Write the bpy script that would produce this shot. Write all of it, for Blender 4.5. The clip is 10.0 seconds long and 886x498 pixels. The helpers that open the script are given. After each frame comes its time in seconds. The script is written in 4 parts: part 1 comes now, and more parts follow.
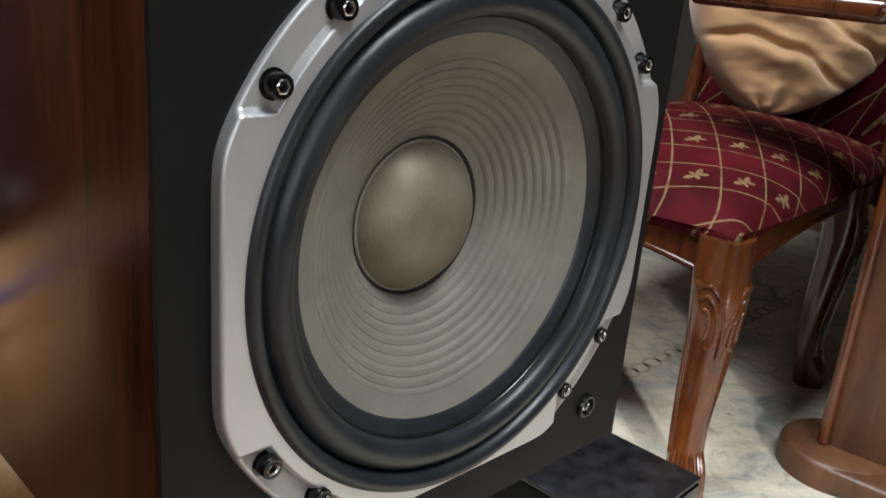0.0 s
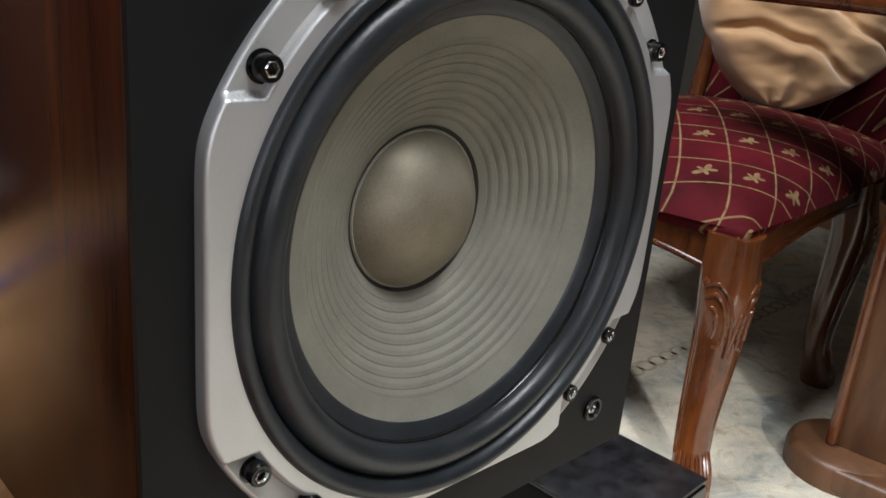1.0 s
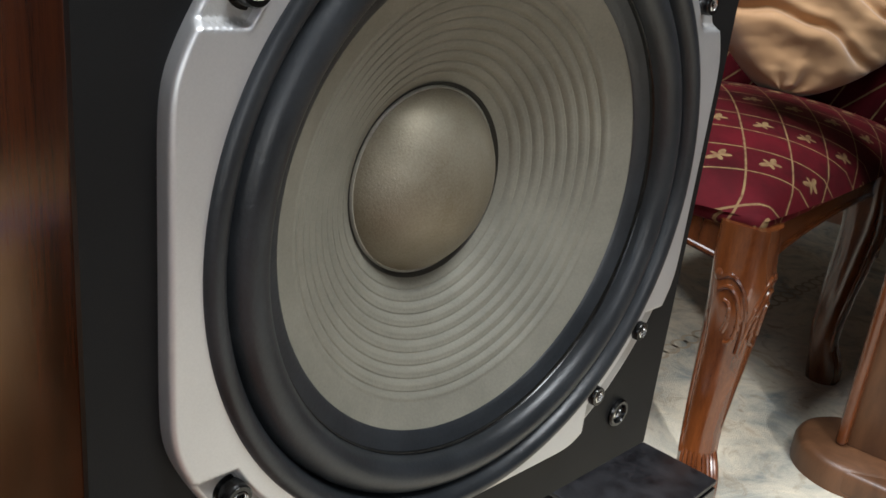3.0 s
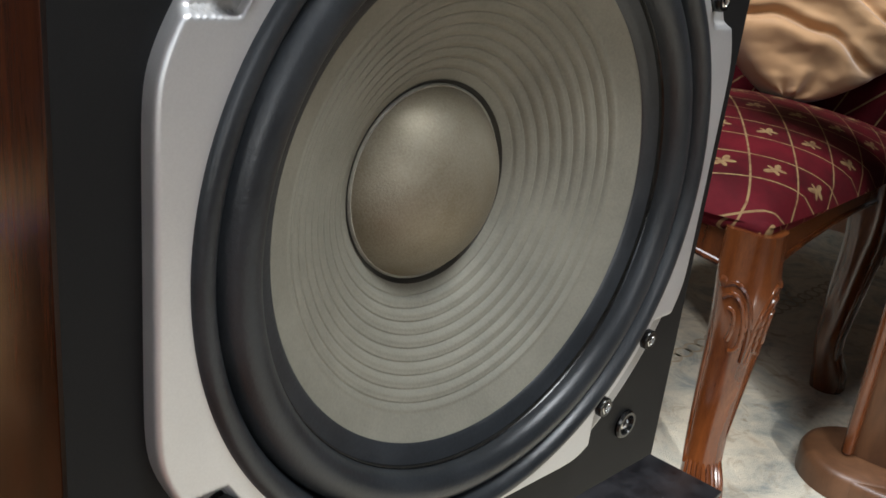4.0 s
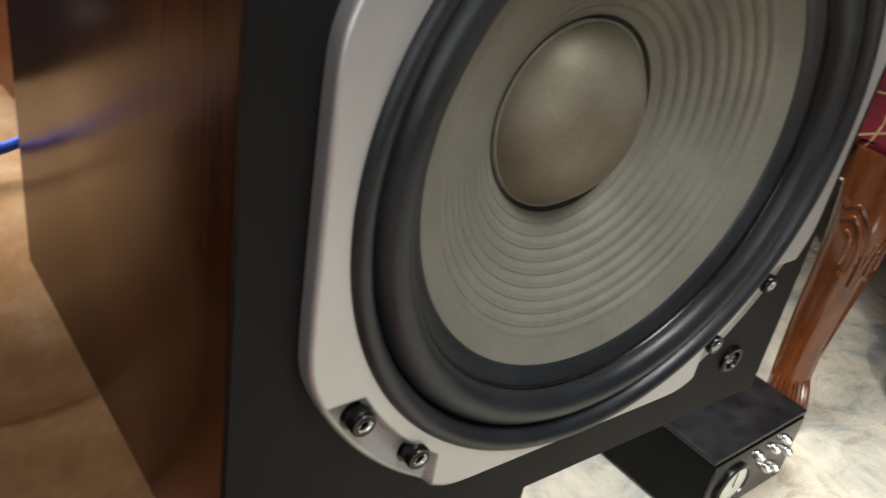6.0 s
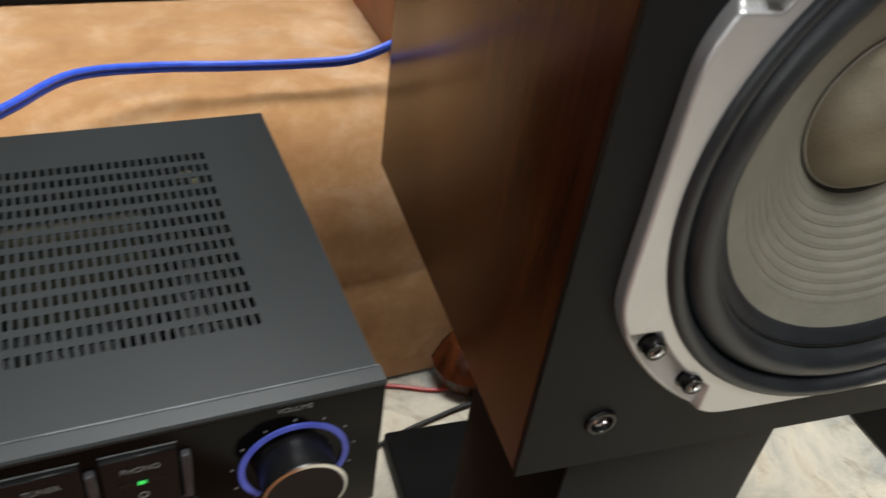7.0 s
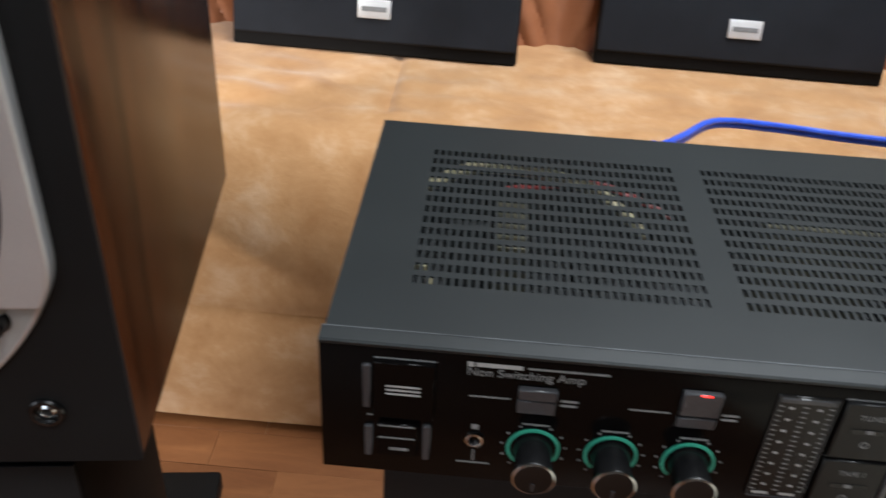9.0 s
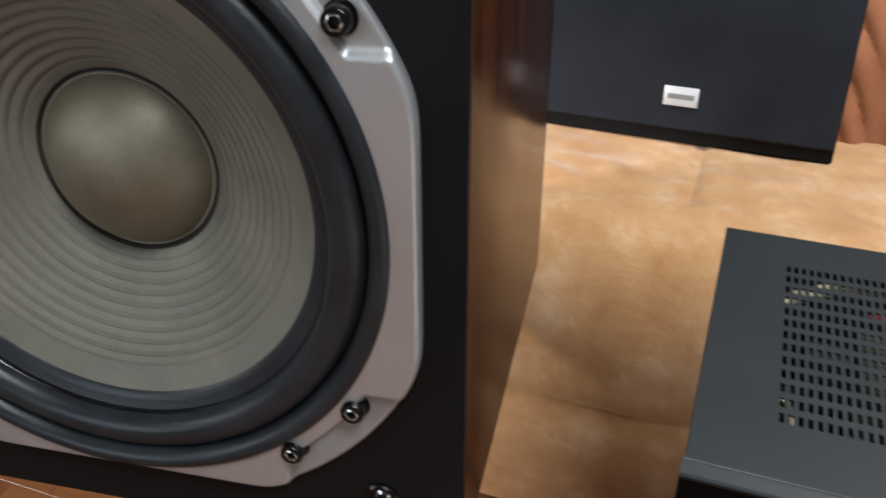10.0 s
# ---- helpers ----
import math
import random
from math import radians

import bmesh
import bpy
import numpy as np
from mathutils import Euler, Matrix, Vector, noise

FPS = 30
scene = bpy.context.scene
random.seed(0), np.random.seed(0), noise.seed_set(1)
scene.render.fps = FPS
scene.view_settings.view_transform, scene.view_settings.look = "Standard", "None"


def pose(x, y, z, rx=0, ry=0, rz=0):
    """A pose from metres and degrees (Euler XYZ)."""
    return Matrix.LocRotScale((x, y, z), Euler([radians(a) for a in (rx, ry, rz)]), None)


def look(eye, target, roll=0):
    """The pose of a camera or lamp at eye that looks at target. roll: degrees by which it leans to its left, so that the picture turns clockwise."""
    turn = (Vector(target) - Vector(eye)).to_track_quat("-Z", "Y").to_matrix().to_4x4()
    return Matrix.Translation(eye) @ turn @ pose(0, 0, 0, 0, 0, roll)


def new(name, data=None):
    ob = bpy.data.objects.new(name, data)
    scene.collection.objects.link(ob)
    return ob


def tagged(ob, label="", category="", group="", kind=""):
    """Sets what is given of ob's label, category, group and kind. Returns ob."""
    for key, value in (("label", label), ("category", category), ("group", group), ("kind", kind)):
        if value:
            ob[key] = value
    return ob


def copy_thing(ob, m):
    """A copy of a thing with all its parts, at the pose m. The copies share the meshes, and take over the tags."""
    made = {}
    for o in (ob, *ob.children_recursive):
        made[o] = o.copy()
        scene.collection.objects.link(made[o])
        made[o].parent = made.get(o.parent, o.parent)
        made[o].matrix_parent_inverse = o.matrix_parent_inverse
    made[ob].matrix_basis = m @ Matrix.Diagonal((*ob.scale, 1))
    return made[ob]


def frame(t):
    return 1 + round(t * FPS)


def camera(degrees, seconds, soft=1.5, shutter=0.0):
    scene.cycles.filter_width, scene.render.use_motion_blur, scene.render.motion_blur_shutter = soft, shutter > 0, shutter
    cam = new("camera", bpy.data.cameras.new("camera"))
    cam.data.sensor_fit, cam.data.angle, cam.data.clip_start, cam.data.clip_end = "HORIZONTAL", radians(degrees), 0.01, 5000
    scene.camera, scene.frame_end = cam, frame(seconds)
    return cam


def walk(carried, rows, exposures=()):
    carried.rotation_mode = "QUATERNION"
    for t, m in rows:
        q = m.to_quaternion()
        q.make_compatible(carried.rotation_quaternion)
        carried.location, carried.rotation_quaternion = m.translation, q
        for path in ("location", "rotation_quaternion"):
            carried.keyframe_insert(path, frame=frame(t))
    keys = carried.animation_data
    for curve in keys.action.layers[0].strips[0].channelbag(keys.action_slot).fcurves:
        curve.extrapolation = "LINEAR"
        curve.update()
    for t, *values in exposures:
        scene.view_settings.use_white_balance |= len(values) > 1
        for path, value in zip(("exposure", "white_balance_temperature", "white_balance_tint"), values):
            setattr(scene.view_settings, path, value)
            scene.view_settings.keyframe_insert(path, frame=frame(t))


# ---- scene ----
cam = camera(54.0, 10.0, soft=1.6, shutter=0.3)
PATH = [
    (0, (0.106, -0.328, 0.834), (1.568, 0.87, 0.181), 5.0),
    (0.5, (0.117, -0.323, 0.829), (1.57, 0.884, 0.171), 4.9),
    (1, (0.126, -0.314, 0.826), (1.58, 0.888, 0.161), 5.3),
    (1.5, (0.135, -0.303, 0.82), (1.591, 0.893, 0.15), 5.7),
    (2, (0.148, -0.288, 0.811), (1.604, 0.896, 0.121), 6.0),
    (2.5, (0.16, -0.272, 0.803), (1.621, 0.902, 0.107), 6.4),
    (4, (0.183, -0.25, 0.788), (1.652, 0.93, 0.117), 6.5),
    (4.5, (0.182, -0.248, 0.788), (1.655, 0.923, 0.11), 6.8),
    (5, (0.18, -0.25, 0.789), (1.646, 0.922, 0.099), 6.9),
    (5.2, (0.177, -0.252, 0.791), (1.632, 0.925, 0.087), 6.8),
    (6.3, (0.156, -0.227, 0.838), (1.267, 1.026, -0.255), 10.9),
    (6.5, (0.141, -0.237, 0.853), (1.143, 1.061, -0.291), 10.3),
    (7, (0.098, -0.262, 0.878), (0.829, 1.126, -0.363), 8.8),
    (7.5, (0.039, -0.286, 0.88), (0.576, 1.177, -0.374), 7.6),
    (8, (-0.033, -0.315, 0.868), (0.344, 1.221, -0.356), 6.5),
    (8.5, (-0.09, -0.328, 0.861), (0.116, 1.277, -0.315), 5.4),
    (9, (-0.141, -0.333, 0.857), (-0.204, 1.319, -0.268), 3.5),
    (9.5, (-0.183, -0.329, 0.856), (-0.527, 1.326, -0.212), 1.6),
    (10, (-0.212, -0.317, 0.865), (-0.809, 1.301, -0.148), 0.0),
]
walk(cam, [(t, look(eye, target, roll)) for t, eye, target, roll in PATH], exposures=[(0, 0.9, 6100, 10), (2.2, 0.95, 6100, 10), (4.5, 1.08, 6100, 10), (5.3, 0.95, 6150, 10), (6.4, 0.7, 6450, 10), (7.5, 0.65, 6400, 10), (8.4, 0.7, 5950, 10), (9.0, 0.82, 6050, 10), (9.5, 0.66, 6100, 10), (10, 0.78, 6000, 10)])

# ---- light ----
world = bpy.data.worlds.new("sky")
scene.world = world
world.use_nodes = True
wn = world.node_tree
sky = wn.nodes.new("ShaderNodeTexSky")
sky.sky_type, sky.sun_disc = "NISHITA", False
sky.sun_elevation, sky.sun_rotation = radians(23), radians(225)
wn.links.new(sky.outputs[0], wn.nodes["Background"].inputs[0])
wn.nodes["Background"].inputs[1].default_value = 0.1


def area_lamp(name, m, w, h, power, colour):
    lamp = bpy.data.lights.new(name, "AREA")
    lamp.shape, lamp.size, lamp.size_y, lamp.energy, lamp.color = "RECTANGLE", w, h, power, colour
    ob = new(name, lamp)
    ob.matrix_world = m
    return ob


# low sun and daylight through assumed windows, and two unseen ceiling lamps added
sun = bpy.data.lights.new("sun", "SUN")
sun.energy, sun.angle, sun.color = 1.9, radians(2.5), (1.0, 0.95, 0.88)
new("sun", sun).matrix_world = look((-1.666, -1.666, 1.0), (0, 0, 0))
area_lamp("added_ceiling_light", look((0.5, 0.5, 2.53), (0.5, 0.5, 0)), 0.85, 0.85, 42, (0.95, 0.985, 1.0))
area_lamp("added_ceiling_light", look((0.45, -0.95, 2.53), (0.45, -0.95, 0)), 0.6, 0.6, 17, (0.92, 0.98, 1.0))
# fill lamps added in the assumed window openings
area_lamp("window_fill", look((-1.75, -3.16, 1.6), (0.2, 0, 0.9)), 1.4, 1.4, 6, (0.8, 0.91, 1.0))
area_lamp("window_fill", look((-2.96, -1.6, 1.5), (0.3, 0.2, 0.9)), 1.3, 1.3, 2, (0.76, 0.88, 1.0))


# ---- materials ----
def make(name, rough=0.5, metal=0.0, spec=0.5):
    m = bpy.data.materials.new(name)
    m.use_nodes = True
    b = m.node_tree.nodes["Principled BSDF"]
    b.inputs["Roughness"].default_value = rough
    b.inputs["Metallic"].default_value = metal
    b.inputs["Specular IOR Level"].default_value = spec
    return m, m.node_tree, b


def coords(t, scale=(1, 1, 1), rot=(0, 0, 0)):
    c = t.nodes.new("ShaderNodeTexCoord")
    mp = t.nodes.new("ShaderNodeMapping")
    mp.inputs["Scale"].default_value = scale
    mp.inputs["Rotation"].default_value = rot
    t.links.new(c.outputs["Object"], mp.inputs[0])
    return mp.outputs[0]


def noise_tex(t, vec, scale, detail=5.0, rough=0.55, distort=0.0):
    n = t.nodes.new("ShaderNodeTexNoise")
    n.inputs["Scale"].default_value, n.inputs["Detail"].default_value = scale, detail
    n.inputs["Roughness"].default_value, n.inputs["Distortion"].default_value = rough, distort
    t.links.new(vec, n.inputs["Vector"])
    return n.outputs["Fac"]


def ramp(t, fac, stops):
    r = t.nodes.new("ShaderNodeValToRGB")
    els = r.color_ramp.elements
    while len(els) < len(stops):
        els.new(0.5)
    for e, (p, c) in zip(els, stops):
        e.position, e.color = p, (*c, 1)
    t.links.new(fac, r.inputs[0])
    return r.outputs[0]


def mixc(t, fac, a, b, mode="MIX"):
    m = t.nodes.new("ShaderNodeMix")
    m.data_type, m.blend_type = "RGBA", mode
    for sock, v in ((m.inputs["Factor"], fac), (m.inputs[6], a), (m.inputs[7], b)):
        if isinstance(v, (int, float)):
            sock.default_value = v
        elif isinstance(v, tuple):
            sock.default_value = (*v, 1)
        else:
            t.links.new(v, sock)
    return m.outputs[2]


def math_node(t, op, a, b=0.0, c=0.0):
    m = t.nodes.new("ShaderNodeMath")
    m.operation = op
    for sock, v in zip(m.inputs, (a, b, c)):
        if isinstance(v, (int, float)):
            sock.default_value = v
        else:
            t.links.new(v, sock)
    return m.outputs[0]


def relief(t, b, fac, strength, distance=0.002, under=None):
    n = t.nodes.new("ShaderNodeBump")
    n.inputs["Strength"].default_value, n.inputs["Distance"].default_value = strength, distance
    t.links.new(fac, n.inputs["Height"])
    if under is not None:
        t.links.new(under, n.inputs["Normal"])
    t.links.new(n.outputs[0], b.inputs["Normal"])
    return n.outputs[0]


def rough_range(t, b, fac, lo, hi):
    r = t.nodes.new("ShaderNodeMapRange")
    r.inputs[3].default_value, r.inputs[4].default_value = lo, hi
    t.links.new(fac, r.inputs[0])
    t.links.new(r.outputs[0], b.inputs["Roughness"])


def mottled(name, dark, light, rough=0.5, metal=0.0, scale=20.0, grain=300.0, bump=0.1, spec=0.5, stretch=(1, 1, 1), spread=0.12, dist=0.0006):
    """A surface that varies at two scales, from broad stains to fine grain."""
    m, t, b = make(name, rough, metal, spec)
    v = coords(t, stretch)
    big, fine = noise_tex(t, v, scale, 6), noise_tex(t, v, grain, 3)
    fac = math_node(t, "ADD", math_node(t, "MULTIPLY", big, 0.7), math_node(t, "MULTIPLY", fine, 0.3))
    t.links.new(ramp(t, fac, [(0.32, dark), (0.68, light)]), b.inputs["Base Color"])
    rough_range(t, b, big, max(0.03, rough - spread), min(1, rough + spread))
    if bump:
        relief(t, b, fine, bump, dist)
    return m


def wood(name, dark, light, along=(1, 1, 1), rough=0.3, ring=26.0, coat=0.0, pores=True):
    m, t, b = make(name, rough)
    v = coords(t, along)
    big = noise_tex(t, v, ring * 0.35, 5, 0.6, 0.6)
    fine = noise_tex(t, v, ring * 6, 4, 0.7)
    fac = math_node(t, "ADD", math_node(t, "MULTIPLY", big, 0.74), math_node(t, "MULTIPLY", fine, 0.26))
    info = t.nodes.new("ShaderNodeObjectInfo")
    fac = math_node(t, "ADD", fac, math_node(t, "MULTIPLY", math_node(t, "SUBTRACT", info.outputs["Random"], 0.5), 0.16))
    t.links.new(ramp(t, fac, [(0.3, dark), (0.52, tuple((a + c) / 2 for a, c in zip(dark, light))), (0.72, light)]), b.inputs["Base Color"])
    rough_range(t, b, fine, max(0.05, rough - 0.07), rough + 0.1)
    b.inputs["Coat Weight"].default_value, b.inputs["Coat Roughness"].default_value = coat, 0.12
    if pores:
        relief(t, b, fine, 0.12, 0.0004)
    return m


M = {}
M["veneer"] = wood("rosewood_veneer", (0.011, 0.0026, 0.001), (0.092, 0.024, 0.007), (9, 9, 0.7), 0.2, 14)
for node in M["veneer"].node_tree.nodes:
    if node.type == "VALTORGB":
        for e, p in zip(node.color_ramp.elements, (0.34, 0.5, 0.66)):
            e.position = p
M["veneer"].node_tree.nodes["Principled BSDF"].inputs["Specular IOR Level"].default_value = 0.2
M["baffle"] = mottled("charcoal_baffle_paint", (0.0062, 0.0064, 0.0068), (0.0105, 0.0108, 0.0112), 0.55, 0, 9, 900, 0.12, spec=0.2)
M["silver"] = mottled("satin_aluminium", (0.6, 0.6, 0.605), (0.7, 0.7, 0.705), 0.4, 0.65, 14, 1100, 0.1, spread=0.07, dist=0.0003)
M["pocket"] = mottled("matt_cast_aluminium", (0.4, 0.4, 0.39), (0.5, 0.49, 0.48), 0.55, 0.4, 30, 1200, 0.2)
M["rubber"] = mottled("surround_rubber", (0.015, 0.0172, 0.02), (0.03, 0.034, 0.039), 0.36, 0, 30, 500, 0.25)
M["cone"] = mottled("grey_paper_cone", (0.178, 0.169, 0.135), (0.262, 0.248, 0.2), 0.66, 0, 26, 700, 0.35, spread=0.06)
M["neck"] = mottled("dark_cone_neck", (0.035, 0.033, 0.027), (0.06, 0.056, 0.045), 0.6, 0, 40, 700, 0.2)
M["cap"] = mottled("grey_dust_cap", (0.175, 0.14, 0.086), (0.315, 0.285, 0.22), 0.46, 0.4, 22, 900, 0.3, spread=0.08)
M["glue"] = mottled("glue_line", (0.26, 0.245, 0.2), (0.42, 0.4, 0.34), 0.35, 0, 60, 400, 0.3)
M["steel"] = mottled("black_steel_bolt", (0.03, 0.03, 0.03), (0.07, 0.07, 0.07), 0.22, 0.9, 90, 900, 0.1)
M["chrome"] = mottled("bright_steel", (0.6, 0.6, 0.6), (0.75, 0.74, 0.72), 0.18, 1.0, 60, 900, 0.05)
M["black"] = mottled("black_lacquer", (0.004, 0.004, 0.0045), (0.009, 0.009, 0.009), 0.26, 0, 12, 500, 0.06, spec=0.35)
M["matt_black"] = mottled("matt_black_paint", (0.002, 0.002, 0.002), (0.005, 0.005, 0.005), 0.6, 0, 12, 600, 0.1, spec=0.12)
M["stand"] = mottled("dark_grey_stand", (0.0095, 0.0098, 0.0102), (0.0145, 0.015, 0.0155), 0.55, 0, 10, 800, 0.12, spec=0.25)
M["amp"] = mottled("grey_painted_sheet", (0.008, 0.0101, 0.0104), (0.012, 0.0148, 0.0152), 0.44, 0.1, 7, 1500, 0.14, spread=0.06, dist=0.0003)
M["edge"] = mottled("grey_edge_metal", (0.013, 0.015, 0.015), (0.018, 0.0205, 0.0205), 0.5, 0.1, 12, 1500, 0.06)
M["dimedge"] = mottled("bright_edge_line", (0.09, 0.095, 0.1), (0.2, 0.21, 0.22), 0.35, 0.7, 30, 900, 0.1)
M["fascia"] = mottled("gloss_black_fascia", (0.002, 0.0018, 0.0018), (0.0034, 0.003, 0.003), 0.14, 0, 8, 900, 0.03, spec=0.1)
M["key"] = mottled("dark_grey_key", (0.0032, 0.0032, 0.0036), (0.006, 0.006, 0.0065), 0.34, 0, 10, 900, 0.06, spec=0.3)
M["smoke"] = mottled("smoked_key", (0.045, 0.046, 0.05), (0.09, 0.091, 0.097), 0.25, 0.3, 20, 900, 0.05)
M["print"] = mottled("pale_printing", (0.34, 0.33, 0.32), (0.45, 0.44, 0.43), 0.6, 0, 200, 900, 0)
M["dimprint"] = mottled("grey_printing", (0.16, 0.16, 0.16), (0.24, 0.24, 0.24), 0.6, 0, 200, 900, 0)
M["green"] = mottled("green_ring_paint", (0.03, 0.3, 0.2), (0.06, 0.42, 0.28), 0.5, 0, 80, 700, 0.05)
M["blue_ring"] = mottled("blue_ring_plastic", (0.09, 0.12, 0.6), (0.16, 0.2, 0.8), 0.35, 0, 80, 700, 0.05)
M["board"] = mottled("circuit_board", (0.012, 0.016, 0.02), (0.05, 0.05, 0.05), 0.5, 0, 70, 500, 0.3)
M["cream_wire"] = mottled("cream_wire", (0.58, 0.52, 0.28), (0.75, 0.68, 0.42), 0.45, 0, 60, 500, 0.1)
M["brass"] = mottled("dull_brass", (0.12, 0.11, 0.06), (0.2, 0.18, 0.11), 0.5, 0.4, 60, 500, 0.2)
M["red_wire"] = mottled("red_wire", (0.3, 0.02, 0.02), (0.42, 0.04, 0.03), 0.4, 0, 60, 500, 0.05)
M["blue_wire"] = mottled("blue_speaker_cable", (0.025, 0.07, 0.5), (0.05, 0.13, 0.72), 0.38, 0, 60, 700, 0.08)
M["black_wire"] = mottled("black_cable", (0.01, 0.01, 0.01), (0.02, 0.02, 0.02), 0.45, 0, 60, 700, 0.08)
M["cloth"] = mottled("black_grille_cloth", (0.009, 0.011, 0.015), (0.02, 0.023, 0.03), 0.85, 0, 12, 1600, 0.6, spec=0.25)
M["grille_frame"] = mottled("black_grille_frame", (0.003, 0.003, 0.0035), (0.007, 0.007, 0.007), 0.75, 0, 20, 900, 0.15, spec=0.15)
M["badge"] = mottled("silver_badge", (0.68, 0.68, 0.68), (0.8, 0.8, 0.8), 0.35, 0.3, 60, 900, 0.05)
M["chairwood"] = wood("polished_mahogany", (0.03, 0.0072, 0.0022), (0.13, 0.038, 0.0098), (6, 6, 1.2), 0.2, 14, 0.5, False)
M["tablewood"] = wood("brown_table_wood", (0.046, 0.019, 0.008), (0.11, 0.05, 0.022), (6, 6, 1.2), 0.42, 14)
M["parquet"] = wood("parquet_oak", (0.11, 0.037, 0.012), (0.23, 0.094, 0.033), (1.5, 9, 9), 0.34, 10)
# assumed walls and unseen ceiling, both kept dark to hold down bounce light
M["wall"] = mottled("darkened_wall_paint", (0.075, 0.066, 0.055), (0.1, 0.088, 0.074), 0.8, 0, 3, 120, 0.15)
M["ceiling"] = mottled("darkened_ceiling_paint", (0.4, 0.395, 0.38), (0.46, 0.455, 0.44), 0.85, 0, 3, 120, 0.1)
M["window_frame"] = mottled("white_window_paint", (0.72, 0.71, 0.69), (0.8, 0.79, 0.77), 0.4, 0, 8, 300, 0.05)
M["granite"] = mottled("black_marbled_top", (0.001, 0.001, 0.0014), (0.017, 0.017, 0.019), 0.34, 0, 34, 240, 0.1, spread=0.08)
M["dial"] = mottled("cream_dial", (0.5, 0.5, 0.42), (0.62, 0.62, 0.54), 0.3, 0, 40, 500, 0)


def lit(name, colour, power):
    m, t, b = make(name, 0.3)
    b.inputs["Base Color"].default_value = (*colour, 1)
    b.inputs["Emission Color"].default_value = (*colour, 1)
    b.inputs["Emission Strength"].default_value = power
    return m


M["red_led"] = lit("red_led", (1.0, 0.025, 0.015), 0.9)
M["green_led"] = lit("green_led", (0.05, 0.7, 0.12), 0.35)
# glow for the shades of the added ceiling lamps
M["bulb"] = lit("lamp_glass", (1.0, 0.86, 0.7), 3.0)


def leather_material():
    m, t, b = make("brown_leather", 0.36)
    v = coords(t)
    big = noise_tex(t, v, 7, 6, 0.6)
    t.links.new(ramp(t, big, [(0.3, (0.2, 0.07, 0.03)), (0.7, (0.38, 0.155, 0.072))]), b.inputs["Base Color"])
    cells = t.nodes.new("ShaderNodeTexVoronoi")
    cells.inputs["Scale"].default_value = 420
    t.links.new(v, cells.inputs["Vector"])
    rough_range(t, b, big, 0.28, 0.46)
    relief(t, b, cells.outputs["Distance"], 0.25, 0.0006)
    return m


def suede_material():
    m, t, b = make("tan_suede", 0.85, 0, 0.25)
    v = coords(t)
    wide = noise_tex(t, v, 4.5, 7, 0.66, 0.15)
    crush = noise_tex(t, v, 17, 8, 0.66, 0.25)
    fine = noise_tex(t, v, 500, 2)
    fac = math_node(t, "ADD", math_node(t, "MULTIPLY", wide, 0.45), math_node(t, "MULTIPLY", crush, 0.55))
    t.links.new(ramp(t, fac, [(0.3, (0.28, 0.126, 0.042)), (0.5, (0.405, 0.22, 0.094)), (0.7, (0.57, 0.395, 0.25))]), b.inputs["Base Color"])
    b.inputs["Sheen Weight"].default_value, b.inputs["Sheen Roughness"].default_value = 0.45, 0.4
    n = relief(t, b, crush, 0.3, 0.006)
    relief(t, b, fine, 0.2, 0.0006, n)
    return m


